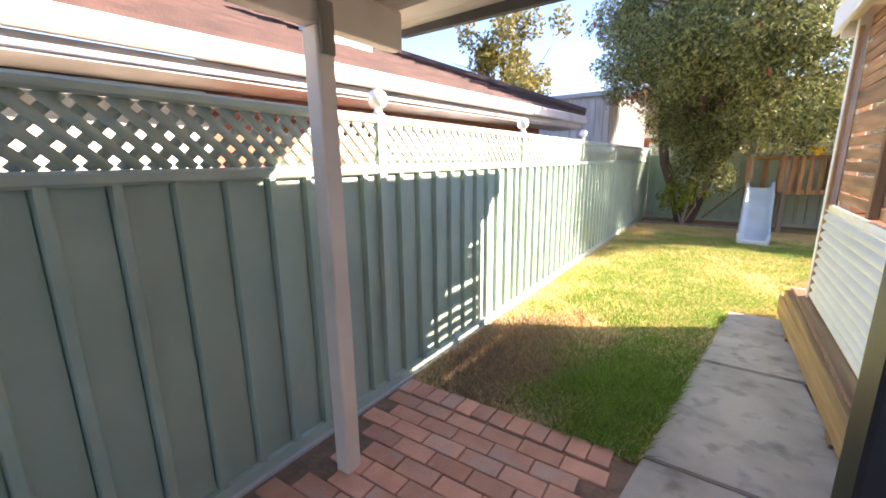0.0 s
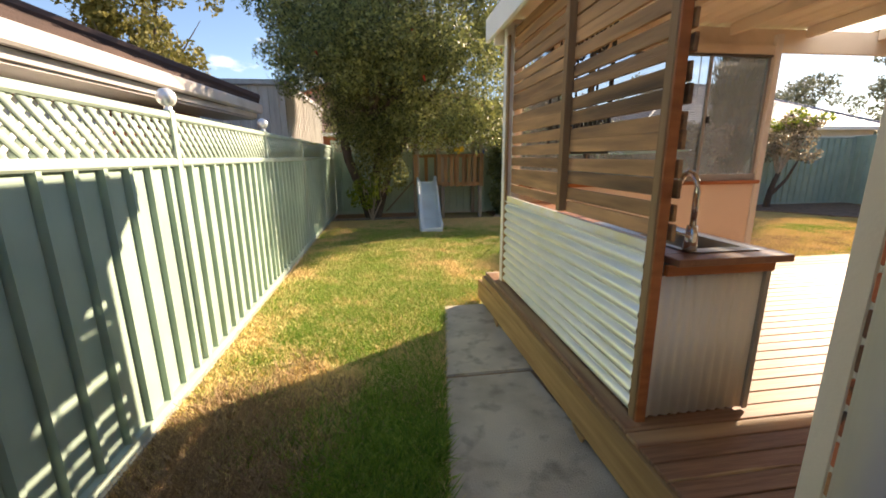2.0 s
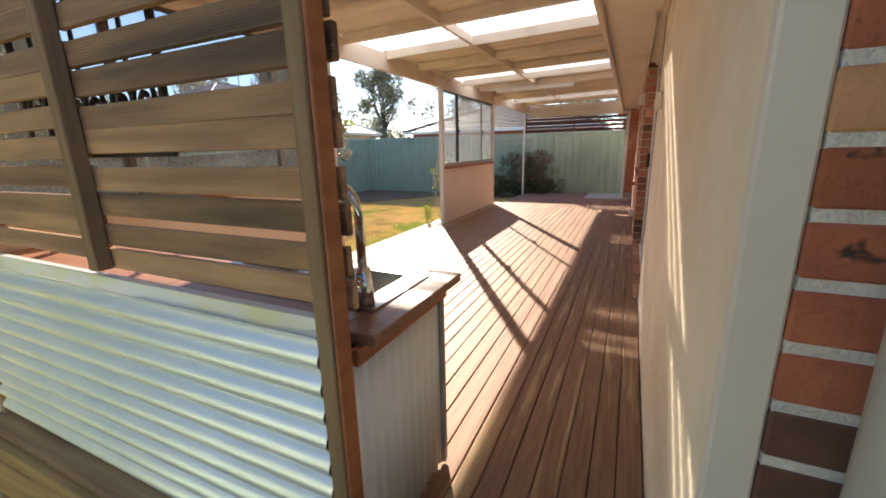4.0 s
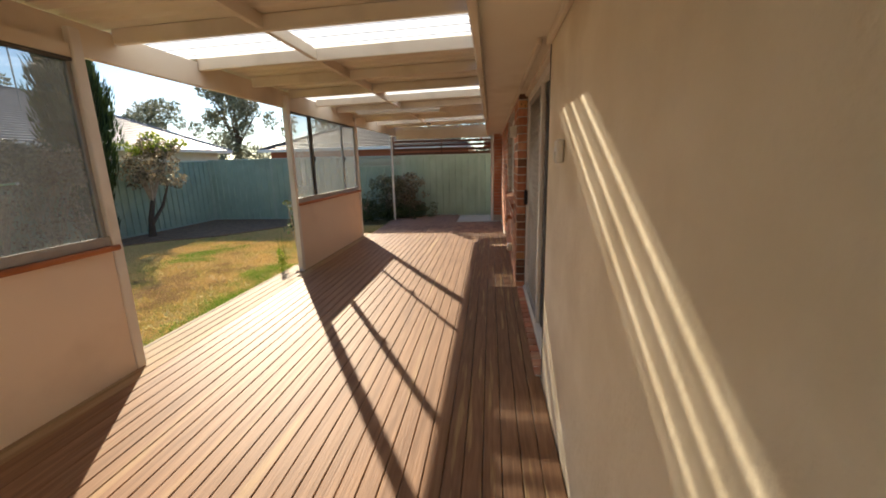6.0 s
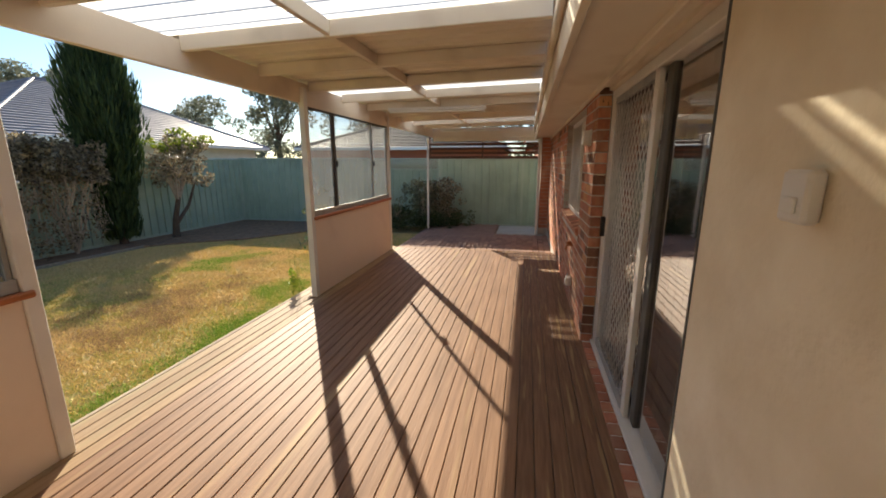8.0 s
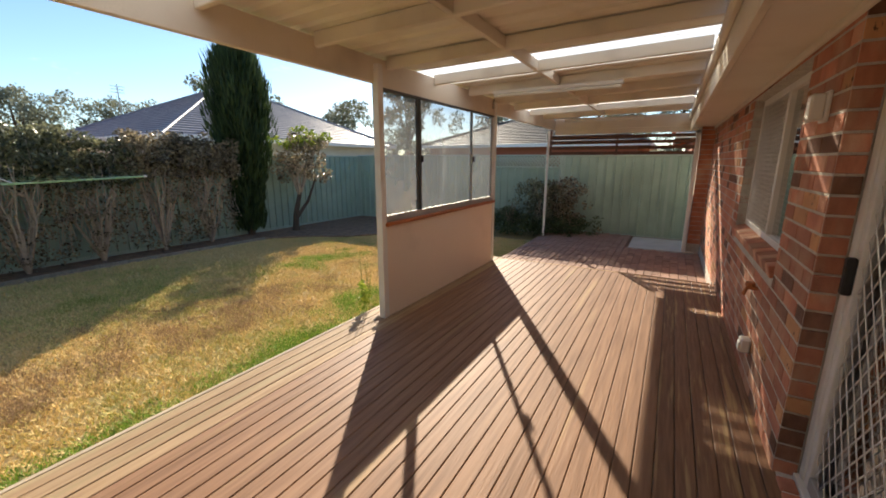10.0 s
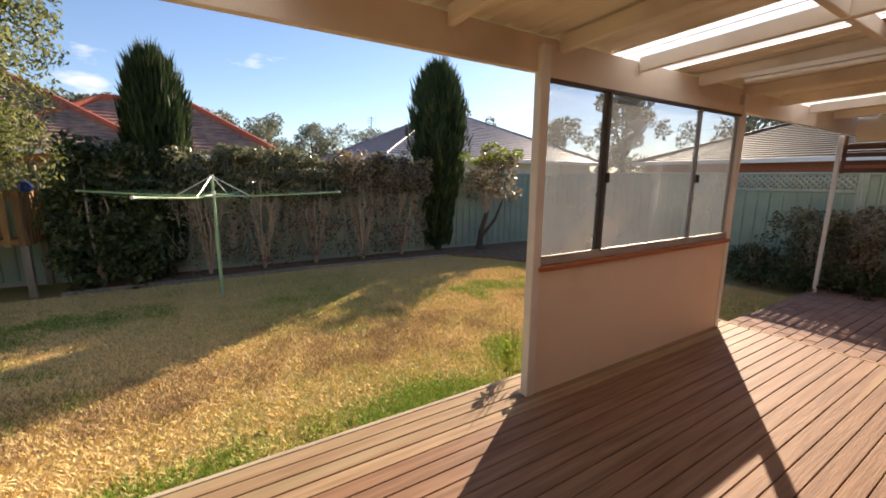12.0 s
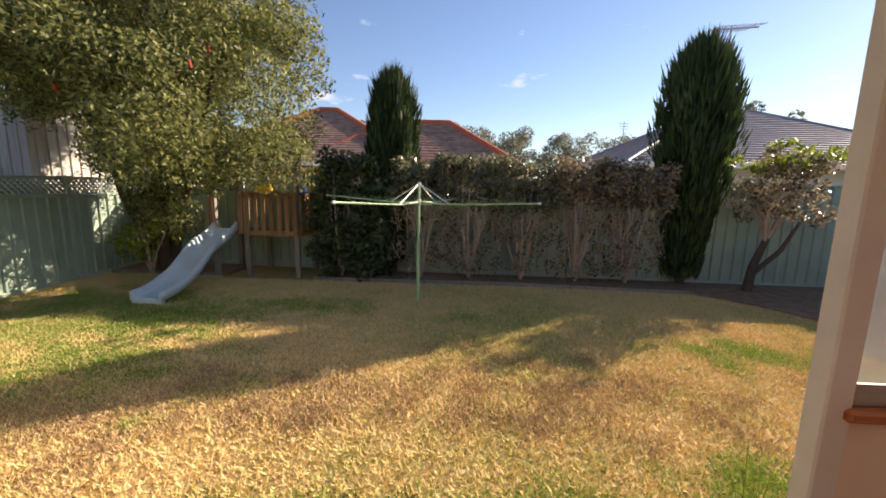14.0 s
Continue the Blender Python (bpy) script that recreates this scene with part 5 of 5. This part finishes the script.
hedge_i = thing("hedge_bush", "dense dark glossy hedge bush", "hedge", "hedge row")
grow(trg, (3.2, 11.25, 0.03), (3.2, 11.25, 1.9), 0.5, 0.03, 6, TWIG, hedge_i, "stem", 5)
leaves("foliage", np.concatenate([clump(trg, (trg.uniform(2.75, 4.05), trg.uniform(10.95, 11.5), trg.uniform(0.15, 2.3)), (0.2, 0.2, 0.2), 75, 0.3) for _ in range(150)]), 0.055, LEAF_IVY, hedge_i, 1.8, trg)
for k, cx in enumerate((4.75, 5.7, 6.7, 7.75, 8.7)):
    h = thing("hedge_bush", "clipped hedge bush, leafy on top and bare below", "hedge", "hedge row")
    tp = grow(trg, (cx, 11.35, 0.03), (cx, 11.25, 1.75), 0.5, 0.026, 13, TWIG, h, "stem", 5)
    extra = bmesh.new()
    for _ in range(110):
        x, y, z = trg.uniform(cx - 0.6, cx + 0.6), trg.uniform(11.0, 11.5), trg.uniform(0.3, 1.9)
        pipe([(x, y, z), (x + trg.normal(0, 0.07), y + trg.normal(0, 0.05), z + trg.uniform(0.2, 0.5))], [0.006, 0.003], 4, extra)
    tagged(part("twig", extra, TWIG, h), kind="stuff")
    up = np.concatenate([clump(trg, (trg.uniform(cx - 0.62, cx + 0.62), trg.uniform(10.95, 11.55), trg.uniform(1.55, 2.33) - 0.1 * (k == 2)), (0.17, 0.17, 0.13), 58, 0.2) for _ in range(75)])
    leaves("foliage", up, 0.045, LEAF_HEDGE if k in (0, 1, 2) else LEAF_DRY, h, 1.9, trg)
    dn = np.concatenate([clump(trg, (trg.uniform(cx - 0.6, cx + 0.6), trg.uniform(11.0, 11.5), trg.uniform(0.2, 1.7)), (0.14, 0.14, 0.14), 16, 0.2) for _ in range(52)])
    leaves("foliage", dn, 0.04, LEAF_DRY, h, 1.9, trg)


def cypress(cx, cy, tall, rad, skirt):
    t = thing("cypress", "dark green upright cypress in the hedge", "tree", "cypresses")
    part("trunk", pipe([(cx, cy, 0.03), (cx, cy, tall * 0.6)], [0.09, 0.04], 8), BARK, t)
    n = 15000
    h = trg.uniform(0, 1, n) ** 0.85
    z = skirt + (tall - skirt) * h
    prof = np.interp(h, [0, 0.25, 0.55, 0.8, 0.93, 1.0], [0.45, 0.58, 0.95, 0.95, 0.66, 0.12])
    a = trg.uniform(0, 6.28, n)
    lump = 1 + 0.14 * np.sin(a * 5 + z * 2.2) + 0.1 * np.sin(a * 9 - z * 4)
    r = rad * prof * lump * trg.uniform(0.4, 1.06, n)
    p = np.column_stack([cx + r * np.cos(a), cy + r * np.sin(a), z])
    d = np.column_stack([np.cos(a) * 0.28, np.sin(a) * 0.28, np.ones(n)]) + trg.normal(0, 0.12, (n, 3))
    d /= np.linalg.norm(d, axis=1)[:, None]
    s = np.cross(d, trg.normal(size=(n, 3)))
    s /= np.linalg.norm(s, axis=1)[:, None]
    ln, wd = (trg.uniform(0.10, 0.24, n) * (1 + 0.9 * (h > 0.86) * trg.uniform(0, 1, n)))[:, None], trg.uniform(0.012, 0.026, n)[:, None]
    v = np.stack([p - d * ln * 0.4, p + s * wd, p + d * ln, p - s * wd], 1).reshape(-1, 3)
    o = new("crown", mesh_from("crown", v, np.arange(4 * n).reshape(n, 4), LEAF_CONIFER))
    o.parent = t


cypress(4.15, 11.6, 3.78, 0.46, 0.3)
cypress(9.78, 11.45, 4.36, 0.64, 0.2)
s2 = thing("shrub", "half-bare bronze shrub with a leaning trunk", "shrub", at=(0, 0, 0))
part("trunk", pipe([(10.75, 11.0, 0.03), (10.8, 11.0, 0.5), (11.0, 11.0, 1.1)], [0.09, 0.07, 0.05], 8), BARK, s2)
part("trunk", pipe([(10.8, 11.0, 0.35), (11.2, 10.95, 0.8), (11.45, 10.9, 1.4)], [0.05, 0.04, 0.02], 7), BARK, s2)
grow(trg, (10.95, 11.0, 0.9), (11.0, 11.0, 2.2), 0.7, 0.03, 9, TWIG, s2, "limb", 5)
leaves("foliage", np.concatenate([clump(trg, (11.0 + trg.normal(0, 0.38), 10.95 + trg.normal(0, 0.3), trg.uniform(1.35, 2.45)), (0.16, 0.16, 0.14), 40, 0.2) for _ in range(80)]), 0.045, LEAF_DRY, s2, 1.9, trg)
leaves("foliage", np.concatenate([clump(trg, (11.0 + trg.normal(0, 0.45), 10.85 + trg.normal(0, 0.3), trg.uniform(2.2, 2.62)), (0.15, 0.15, 0.1), 30, 0.2) for _ in range(24)]), 0.05, LEAF_BRIGHT, s2, 1.9, trg)
s3 = thing("rose_bush", "small green rose bush at the deck edge", "shrub", at=(0, 0, 0))
grow(trg, (6.68, 5.17, 0.0), (6.69, 5.17, 0.55), 0.1, 0.006, 4, LEAF_BRIGHT, s3, "stem", 5)
leaves("foliage", np.concatenate([clump(trg, (6.70 + trg.normal(0, 0.06), 5.17 + trg.normal(0, 0.04), trg.uniform(0.3, 0.68)), (0.045, 0.045, 0.06), 5, 0.1) for _ in range(14)]), 0.038, LEAF_BRIGHT, s3, 1.6, trg)
s4 = thing("rose_bush", "spindly rose bush outside the window screen", "shrub", at=(0, 0, 0))
grow(trg, (7.75, 5.4, 0.0), (7.75, 5.4, 1.45), 0.22, 0.012, 5, TWIG, s4, "stem", 5)
leaves("foliage", np.concatenate([clump(trg, (7.75 + trg.normal(0, 0.16), 5.4 + trg.normal(0, 0.12), trg.uniform(0.8, 1.55)), (0.08, 0.08, 0.08), 10, 0.1) for _ in range(14)]), 0.055, LEAF_IVY, s4, 1.6, trg)
for cx, cy, tall, mat, dens in ((13.35, 5.2, 1.35, LEAF_HEDGE, 110), (13.4, 4.65, 1.4, LEAF_DRY, 80), (13.1, 5.9, 0.65, LEAF_IVY, 80), (13.2, 5.0, 0.5, LEAF_IVY, 80), (13.3, 4.5, 0.5, LEAF_IVY, 60)):
    s5 = thing("shrub", "dark half-bare shrub against the fence", "shrub", at=(0, 0, 0))
    grow(trg, (cx, cy, 0.05), (cx, cy, tall), 0.35, 0.014, 8, TWIG, s5, "stem", 5)
    leaves("foliage", np.concatenate([clump(trg, (cx + trg.normal(0, 0.22), cy + trg.normal(0, 0.28), trg.uniform(0.15, tall)), (0.14, 0.14, 0.12), 34, 0.2) for _ in range(dens)]), 0.036, mat, s5, 1.9, trg)

# ---- neighbours ----
def hip_house(x0, x1, y0, y1, eave, ridge, wall_mat, tile_mat, label, cap=None, courses=20, wing=None):
    t = wing or thing("neighbour_house", label, "house")
    part("wall", box(x0 + 0.5, x1 - 0.5, y0 + 0.5, y1 - 0.5, 0, eave), wall_mat, t)
    h = min(x1 - x0, y1 - y0) / 2
    if x1 - x0 >= y1 - y0:
        ra, rb = (x0 + h, (y0 + y1) / 2), (x1 - h, (y0 + y1) / 2)
    else:
        ra, rb = ((x0 + x1) / 2, y0 + h), ((x0 + x1) / 2, y1 - h)
    A, B, C, E = Vector((x0, y0, eave)), Vector((x1, y0, eave)), Vector((x1, y1, eave)), Vector((x0, y1, eave))
    R, S = Vector((*ra, ridge)), Vector((*rb, ridge))
    sides = ((A, B, S, R), (B, C, S, S), (C, E, R, S), (E, A, R, R)) if x1 - x0 >= y1 - y0 else ((A, B, R, R), (B, C, S, R), (C, E, S, S), (E, A, R, S))
    for p, q, r, s in sides:
        bmr = bmesh.new()
        nrm = (q - p).cross(s - p).normalized()
        lift = nrm * 0.045
        low = [bmr.verts.new(p), bmr.verts.new(q)]
        for k in range(courses):
            f0, f1 = k / courses, (k + 1) / courses
            lip = [bmr.verts.new(p.lerp(s, f0) + lift), bmr.verts.new(q.lerp(r, f0) + lift)]
            high = [bmr.verts.new(p.lerp(s, f1)), bmr.verts.new(q.lerp(r, f1))]
            bmr.faces.new((low[0], low[1], lip[1], lip[0]))
            bmr.faces.new((lip[0], lip[1], high[1], high[0]))
            low = high
        part("roof_slope", bmr, tile_mat, t)
    part("gutter", box(x0 - 0.06, x1 + 0.06, y0 - 0.08, y0 - 0.01, eave - 0.14, eave + 0.03, 0.01), WHITE_GUTTER, t)
    part("gutter", box(x0 - 0.08, x0 - 0.01, y0, y1, eave - 0.14, eave + 0.03, 0.01), WHITE_GUTTER, t)
    part("gutter", box(x1 + 0.01, x1 + 0.08, y0, y1, eave - 0.14, eave + 0.03, 0.01), WHITE_GUTTER, t)
    for p, q in ((R, S), (A, R), (E, R if x1 - x0 >= y1 - y0 else S), (B, S if x1 - x0 >= y1 - y0 else R), (C, S)):
        if (q - p).length > 0.2:
            part("ridge_cap", pipe([p + Vector((0, 0, 0.05)), q + Vector((0, 0, 0.03))], 0.16 if cap else 0.05, 8), cap or tile_mat, t)
    return t


hip_house(11.0, 24.1, 17.5, 28.5, 2.7, 5.35, HOUSE_PALE, TILE_GREY, "neighbour house with a blue-grey tiled hip roof", courses=26)
north = hip_house(-8.3, 3.7, 22, 33, 2.7, 5.95, HOUSE_BRICK, TILE_RED, "neighbour house with a mottled roof and red ridges", RIDGE_RED, 24)
hip_house(-2.0, 8.26, 22.5, 29.5, 2.7, 5.1, HOUSE_BRICK, TILE_RED, "", RIDGE_RED, 16, wing=north)
hip_house(24.5, 36, 3.5, 16, 2.7, 4.9, HOUSE_BRICK, TILE_DARK, "neighbour house with a dark tiled roof", courses=22)
hip_house(18.5, 30, -9, 2.5, 2.7, 5.0, HOUSE_BRICK, TILE_DARK, "red brick neighbour house with a dark roof", RIDGE_RED, 22)

wh = thing("neighbour_house", "brown tiled house close behind the lattice fence", "house", at=(0, 0, 0))
ca, sa = math.cos(0.078), math.sin(0.078)
wh.rotation_euler, wh.location = (0, 0, -0.078), (-2.45, 0, 0)
part("wall", box(-9.0, -0.55, -9.0, 7.1, 0, 2.2), HOUSE_BRICK, wh)
part("roller_door", box(-0.549, -0.53, -6.0, 1.6, 0.1, 2.10, 0.01), HOUSE_PALE, wh)
part("window_trim", box(-0.549, -0.52, 3.2, 5.4, 0.9, 2.0, 0.01), WHITE_GUTTER, wh)
part("fascia", box(-0.06, -0.03, -9.0, 7.75, 2.13, 2.20, 0.004), NEIGHBOUR_TRIM, wh)
part("gutter", box(-0.028, 0.06, -9.0, 7.78, 2.20, 2.34, 0.02), NEIGHBOUR_TRIM, wh)
part("soffit", box(-0.55, -0.06, -9.0, 7.75, 2.11, 2.13), NEIGHBOUR_TRIM, wh)
bmr = bmesh.new()
pitch = 0.40
n = 18
for k in range(n):
    xa, xb = -0.31 * k, -0.31 * (k + 1)
    ya, yb = 7.75 + xa * 0.95, 7.75 + xb * 0.95
    za, zb = 2.32 + pitch * -xa, 2.32 + pitch * -xb
    cols = 96
    lower, upper = [], []
    for j in range(cols + 1):
        f = j / cols
        bulge = 0.018 * abs(math.sin(f * 60 * math.pi / 2 + (k % 2) * math.pi / 2))
        lower.append(bmr.verts.new((xa + 0.02, -9 + (ya + 9) * f, za + 0.05 + bulge)))
        upper.append(bmr.verts.new((xb, -9 + (yb + 9) * f, zb + 0.01 + bulge * 0.4)))
    under = [bmr.verts.new((xa + 0.02, -9 + (ya + 9) * j / cols, za + 0.012)) for j in range(cols + 1)]
    for j in range(cols):
        bmr.faces.new((lower[j], lower[j + 1], upper[j + 1], upper[j]))
        bmr.faces.new((under[j], under[j + 1], lower[j + 1], lower[j]))
part("roof_tiles", bmr, TILE_BROWN, wh)
bmr = bmesh.new()
vs = [bmr.verts.new(p) for p in ((0, 7.75, 2.32), (-5.58, 2.45, 4.55), (-11.2, 7.75, 2.32))]
bmr.faces.new(vs)
part("roof_end", bmr, TILE_BROWN, wh)
part("ridge_cap", pipe([(0, 7.75, 2.40), (-5.58, 2.45, 4.63)], 0.09, 8), TILE_BROWN, wh)
part("chimney", box(-2.4, -1.7, 3.6, 4.3, 2.9, 4.15, 0.02), HOUSE_PALE, wh)

shed = thing("neighbour_shed", "tall weathered grey shed beyond the fence", "shed")
part("wall", box(-5.6, -2.06, 10.5, 15.5, 0, 3.05), SHED, shed)
part("cladding", sweep(pan_profile(3.5, 0.2, 0.025), lambda u, v, w: (-5.56 + u, 10.495 - v, w), 0.0, 3.05), SHED, shed)
part("cladding", sweep(pan_profile(5.0, 0.2, 0.025), lambda u, v, w: (-2.055 + v, 10.5 + u, w), 0.0, 3.05), SHED, shed)
part("capping", box(-5.7, -1.98, 10.4, 15.6, 3.05, 3.16, 0.01), ALU, shed)

ant = thing("tv_antenna", "thin rooftop television antenna", "antenna", at=(14.9, 19.3, 0))
part("mast", pipe([(0, 0, 4.0), (0, 0, 7.6)], 0.025, 6), ALU, ant)
part("boom", pipe([(-1.0, -0.4, 7.3), (1.2, 0.4, 7.7)], 0.025, 6), ALU, ant)
for k in range(9):
    part("rod", pipe([(-0.9 + 0.23 * k - 0.2, -0.36 + 0.08 * k + 0.42, 7.32 + 0.042 * k), (-0.9 + 0.23 * k + 0.2, -0.36 + 0.08 * k - 0.42, 7.32 + 0.042 * k)], 0.012, 5), ALU, ant)


mast = thing("tv_antenna", "small distant television antenna", "antenna", at=(19.4, 40, 0))
part("mast", pipe([(0, 0, 0.0), (0, 0, 7.5)], 0.035, 6), ALU, mast)
for k in range(3):
    part("rod", pipe([(-0.45, 0, 6.9 + 0.22 * k), (0.45, 0, 6.9 + 0.22 * k)], 0.022, 5), ALU, mast)


def far_tree(cx, cy, tall, wide, mat, n, size, label, lo=0.35):
    t = thing("far_tree", label, "tree")
    part("trunk", pipe([(cx, cy, 0), (cx + 0.2, cy, tall * 0.5), (cx, cy, tall * 0.8)], [tall * 0.03, tall * 0.02, tall * 0.008], 7), BARK, t)
    grow(trg, (cx, cy, tall * 0.35), (cx, cy, tall * 0.9), wide * 0.8, tall * 0.012, 6, BARK, t, "limb", 5)
    cl = [clump(trg, (cx + trg.normal(0, wide * 0.42), cy + trg.normal(0, wide * 0.42), tall * trg.uniform(lo, 1.0)), (wide * 0.2, wide * 0.2, tall * 0.09), n // 55, 0.2) for _ in range(55)]
    leaves("crown", np.concatenate(cl), size, mat, t, 2.0, trg)


far_tree(-8.5, 17.5, 7.6, 2.6, LEAF_GOLD, 9000, 0.11, "golden-green conifer behind the brown roof", 0.25)
for cx, cy, tall, wide in ((30, 44, 9.5, 4.5), (44, 30, 11, 4), (52, 22, 12, 5), (58, 16, 11, 5), (12, 60, 9, 6), (20, 66, 9.5, 6), (4, 62, 10, 6), (30, 70, 10, 7), (40, 58, 9, 6), (66, 10, 12, 6), (-4, 48, 8, 5), (48, 44, 10, 4), (60, 2, 11, 6)):
    far_tree(cx, cy, tall, wide, LEAF_FAR, 7000, 0.2, "grey-green gum tree beyond the rooftops", 0.15)

# ---- pavers and bricks, piece by piece ----
def brick_mesh(name, l, w, h, mat):
    b = box(-l / 2, l / 2, -w / 2, w / 2, -h / 2, h / 2, 0.004)
    me = bpy.data.meshes.new(name)
    b.to_mesh(me)
    b.free()
    me.materials.append(mat)
    return me


def piece(name, me, parent, loc, rz=0.0, tilt=(0, 0)):
    o = new(name, me)
    o.parent, o.location, o.rotation_euler = parent, loc, (tilt[0], tilt[1], rz)
    return o


prg = random.Random(21)
pave = tagged(new("pavement"), "red brick paving in running bond", "paving", kind="structure")
part("bedding", box(-1.36, 0.13, -1.5, 2.09, -0.05, 0.004), SOIL, pave)
full, head = brick_mesh("paver", 0.226, 0.110, 0.05, PAVER), brick_mesh("paver_header", 0.110, 0.150, 0.05, PAVER)
for k in range(12):
    piece("paver", head, pave, (-1.28 + 0.117 * k, 2.02 + 0.004 * k, -0.006 + prg.uniform(-0.002, 0.002)), prg.uniform(-0.03, 0.03), (prg.uniform(-0.02, 0.02), prg.uniform(-0.02, 0.02)))
for r in range(20):
    yy = 1.87 - 0.117 * r
    for c in range(7):
        x = -1.20 + 0.233 * c + (0.116 if r % 2 else 0)
        if x > 0.06 or (x < -1.15 and 1.0 < yy < 1.6):
            continue
        piece("paver", full, pave, (x, yy + 0.03 * (x + 1.2), -0.006 + prg.uniform(-0.003, 0.003)), 0.03 + prg.uniform(-0.012, 0.012), (prg.uniform(-0.015, 0.015), prg.uniform(-0.015, 0.015)))
pave2 = tagged(new("pavement_far"), "weathered brick paving beyond the deck", "paving", kind="structure")
part("bedding", box(9.48, 13.84, 0.3, 5.0, 0.02, 0.118), SOIL, pave2)
fullg = brick_mesh("paver", 0.226, 0.110, 0.05, PAVER_GREY)
rest = bmesh.new()
count = 0
for r in range(38):
    yy = 4.94 - 0.116 * r
    for c in range(19):
        x = 9.60 + 0.232 * c + (0.116 if r % 2 else 0)
        if x > 13.75 or (x > 12.2 and yy < 3.1):
            continue
        if x < 11.6 and yy > 1.95:
            piece("paver", fullg, pave2, (x, yy, 0.125 + prg.uniform(-0.003, 0.003)), prg.uniform(-0.012, 0.012), (prg.uniform(-0.012, 0.012), prg.uniform(-0.012, 0.012)))
        else:
            box(x - 0.113, x + 0.113, yy - 0.055, yy + 0.055, 0.1, 0.15 + prg.uniform(-0.003, 0.003), 0, rest)
tagged(part("pavers", rest, PAVER_GREY, pave2), kind="stuff")
pad = tagged(link("pavement_pad", box(12.22, 13.5, 1.95, 3.08, 0.05, 0.165, 0.008), PALE), "pale concrete pad on the paving", "concrete pad", kind="structure")

LB, HB, CO = 0.23, 0.076, 0.0865
MESHES = {(m.name, k): brick_mesh("brick", l, 0.10, 0.071, m) for m in (BRICK, BRICK_SPOT, BRICK_TAN, BRICK_DARK) for k, l in (("full", LB), ("half", 0.11))}


def choose(mix):
    r = prg.random()
    return BRICK_TAN if r < mix[0] else BRICK_DARK if r < mix[0] + mix[1] else mix[2]


def brick_course(parent, place, u0, u1, zc, odd, mix, rz, tall=1.0):
    u = u0 - (0.12 if odd else 0)
    while u < u1 - 0.02:
        a, b = max(u, u0), min(u + LB, u1)
        if b - a > 0.05:
            kind = "full" if b - a > 0.2 else "half"
            m = choose(mix)
            x, yy = place((a + b) / 2)
            if kind == "half" and abs((b - a) - 0.11) > 0.015:
                o = piece("brick", MESHES[(m.name, "full")], parent, (x, yy, zc), rz)
                o.scale = ((b - a) / LB, 1, tall)
            else:
                o = piece("brick", MESHES[(m.name, kind)], parent, (x, yy, zc), rz)
                o.scale = (1, 1, tall)
        u += 0.24


far = {BRICK: bmesh.new(), BRICK_TAN: bmesh.new(), BRICK_DARK: bmesh.new()}
for c in range(25):
    zc = D - 0.01 + 0.0865 * c + 0.038
    if zc > 2.44:
        break
    spans = [(5.908, 12.4)]
    if zc > WZ0 - 0.13 and zc < WZ1:
        spans = [(5.908, WX0), (WX1, 12.4)]
    for a, b in spans:
        near = min(b, 8.6)
        if a < near:
            brick_course(east, lambda u: (u, 1.822), a, near, zc, c % 2, (0.08, 0.08, BRICK), 0, 1.055)
        u = max(a, 8.6) + (0.12 if c % 2 else 0)
        while u < b - 0.1:
            box(u, min(u + LB, b), 1.84, 1.872, zc - HB / 2, zc + HB / 2, 0, far[choose((0.12, 0.2, BRICK))])
            u += 0.24
    brick_course(east, lambda u: (5.9055 + 0.042, u), 1.775, 1.868, zc, 0, (0.15, 0.14, BRICK), math.pi / 2, 1.055)
    u = 1.87
    box(12.34, 12.36, 1.875, 2.075, zc - HB / 2, zc + HB / 2, 0, far[BRICK])
for m, b in far.items():
    tagged(part("bricks", b, m, east), kind="stuff")
for c in range(29):
    zc = 0.04 + CO * c
    brick_course(west, lambda u: (1.13, u), 0.70, 1.758, zc, c % 2, (0.24, 0.11, BRICK_SPOT), math.pi / 2)
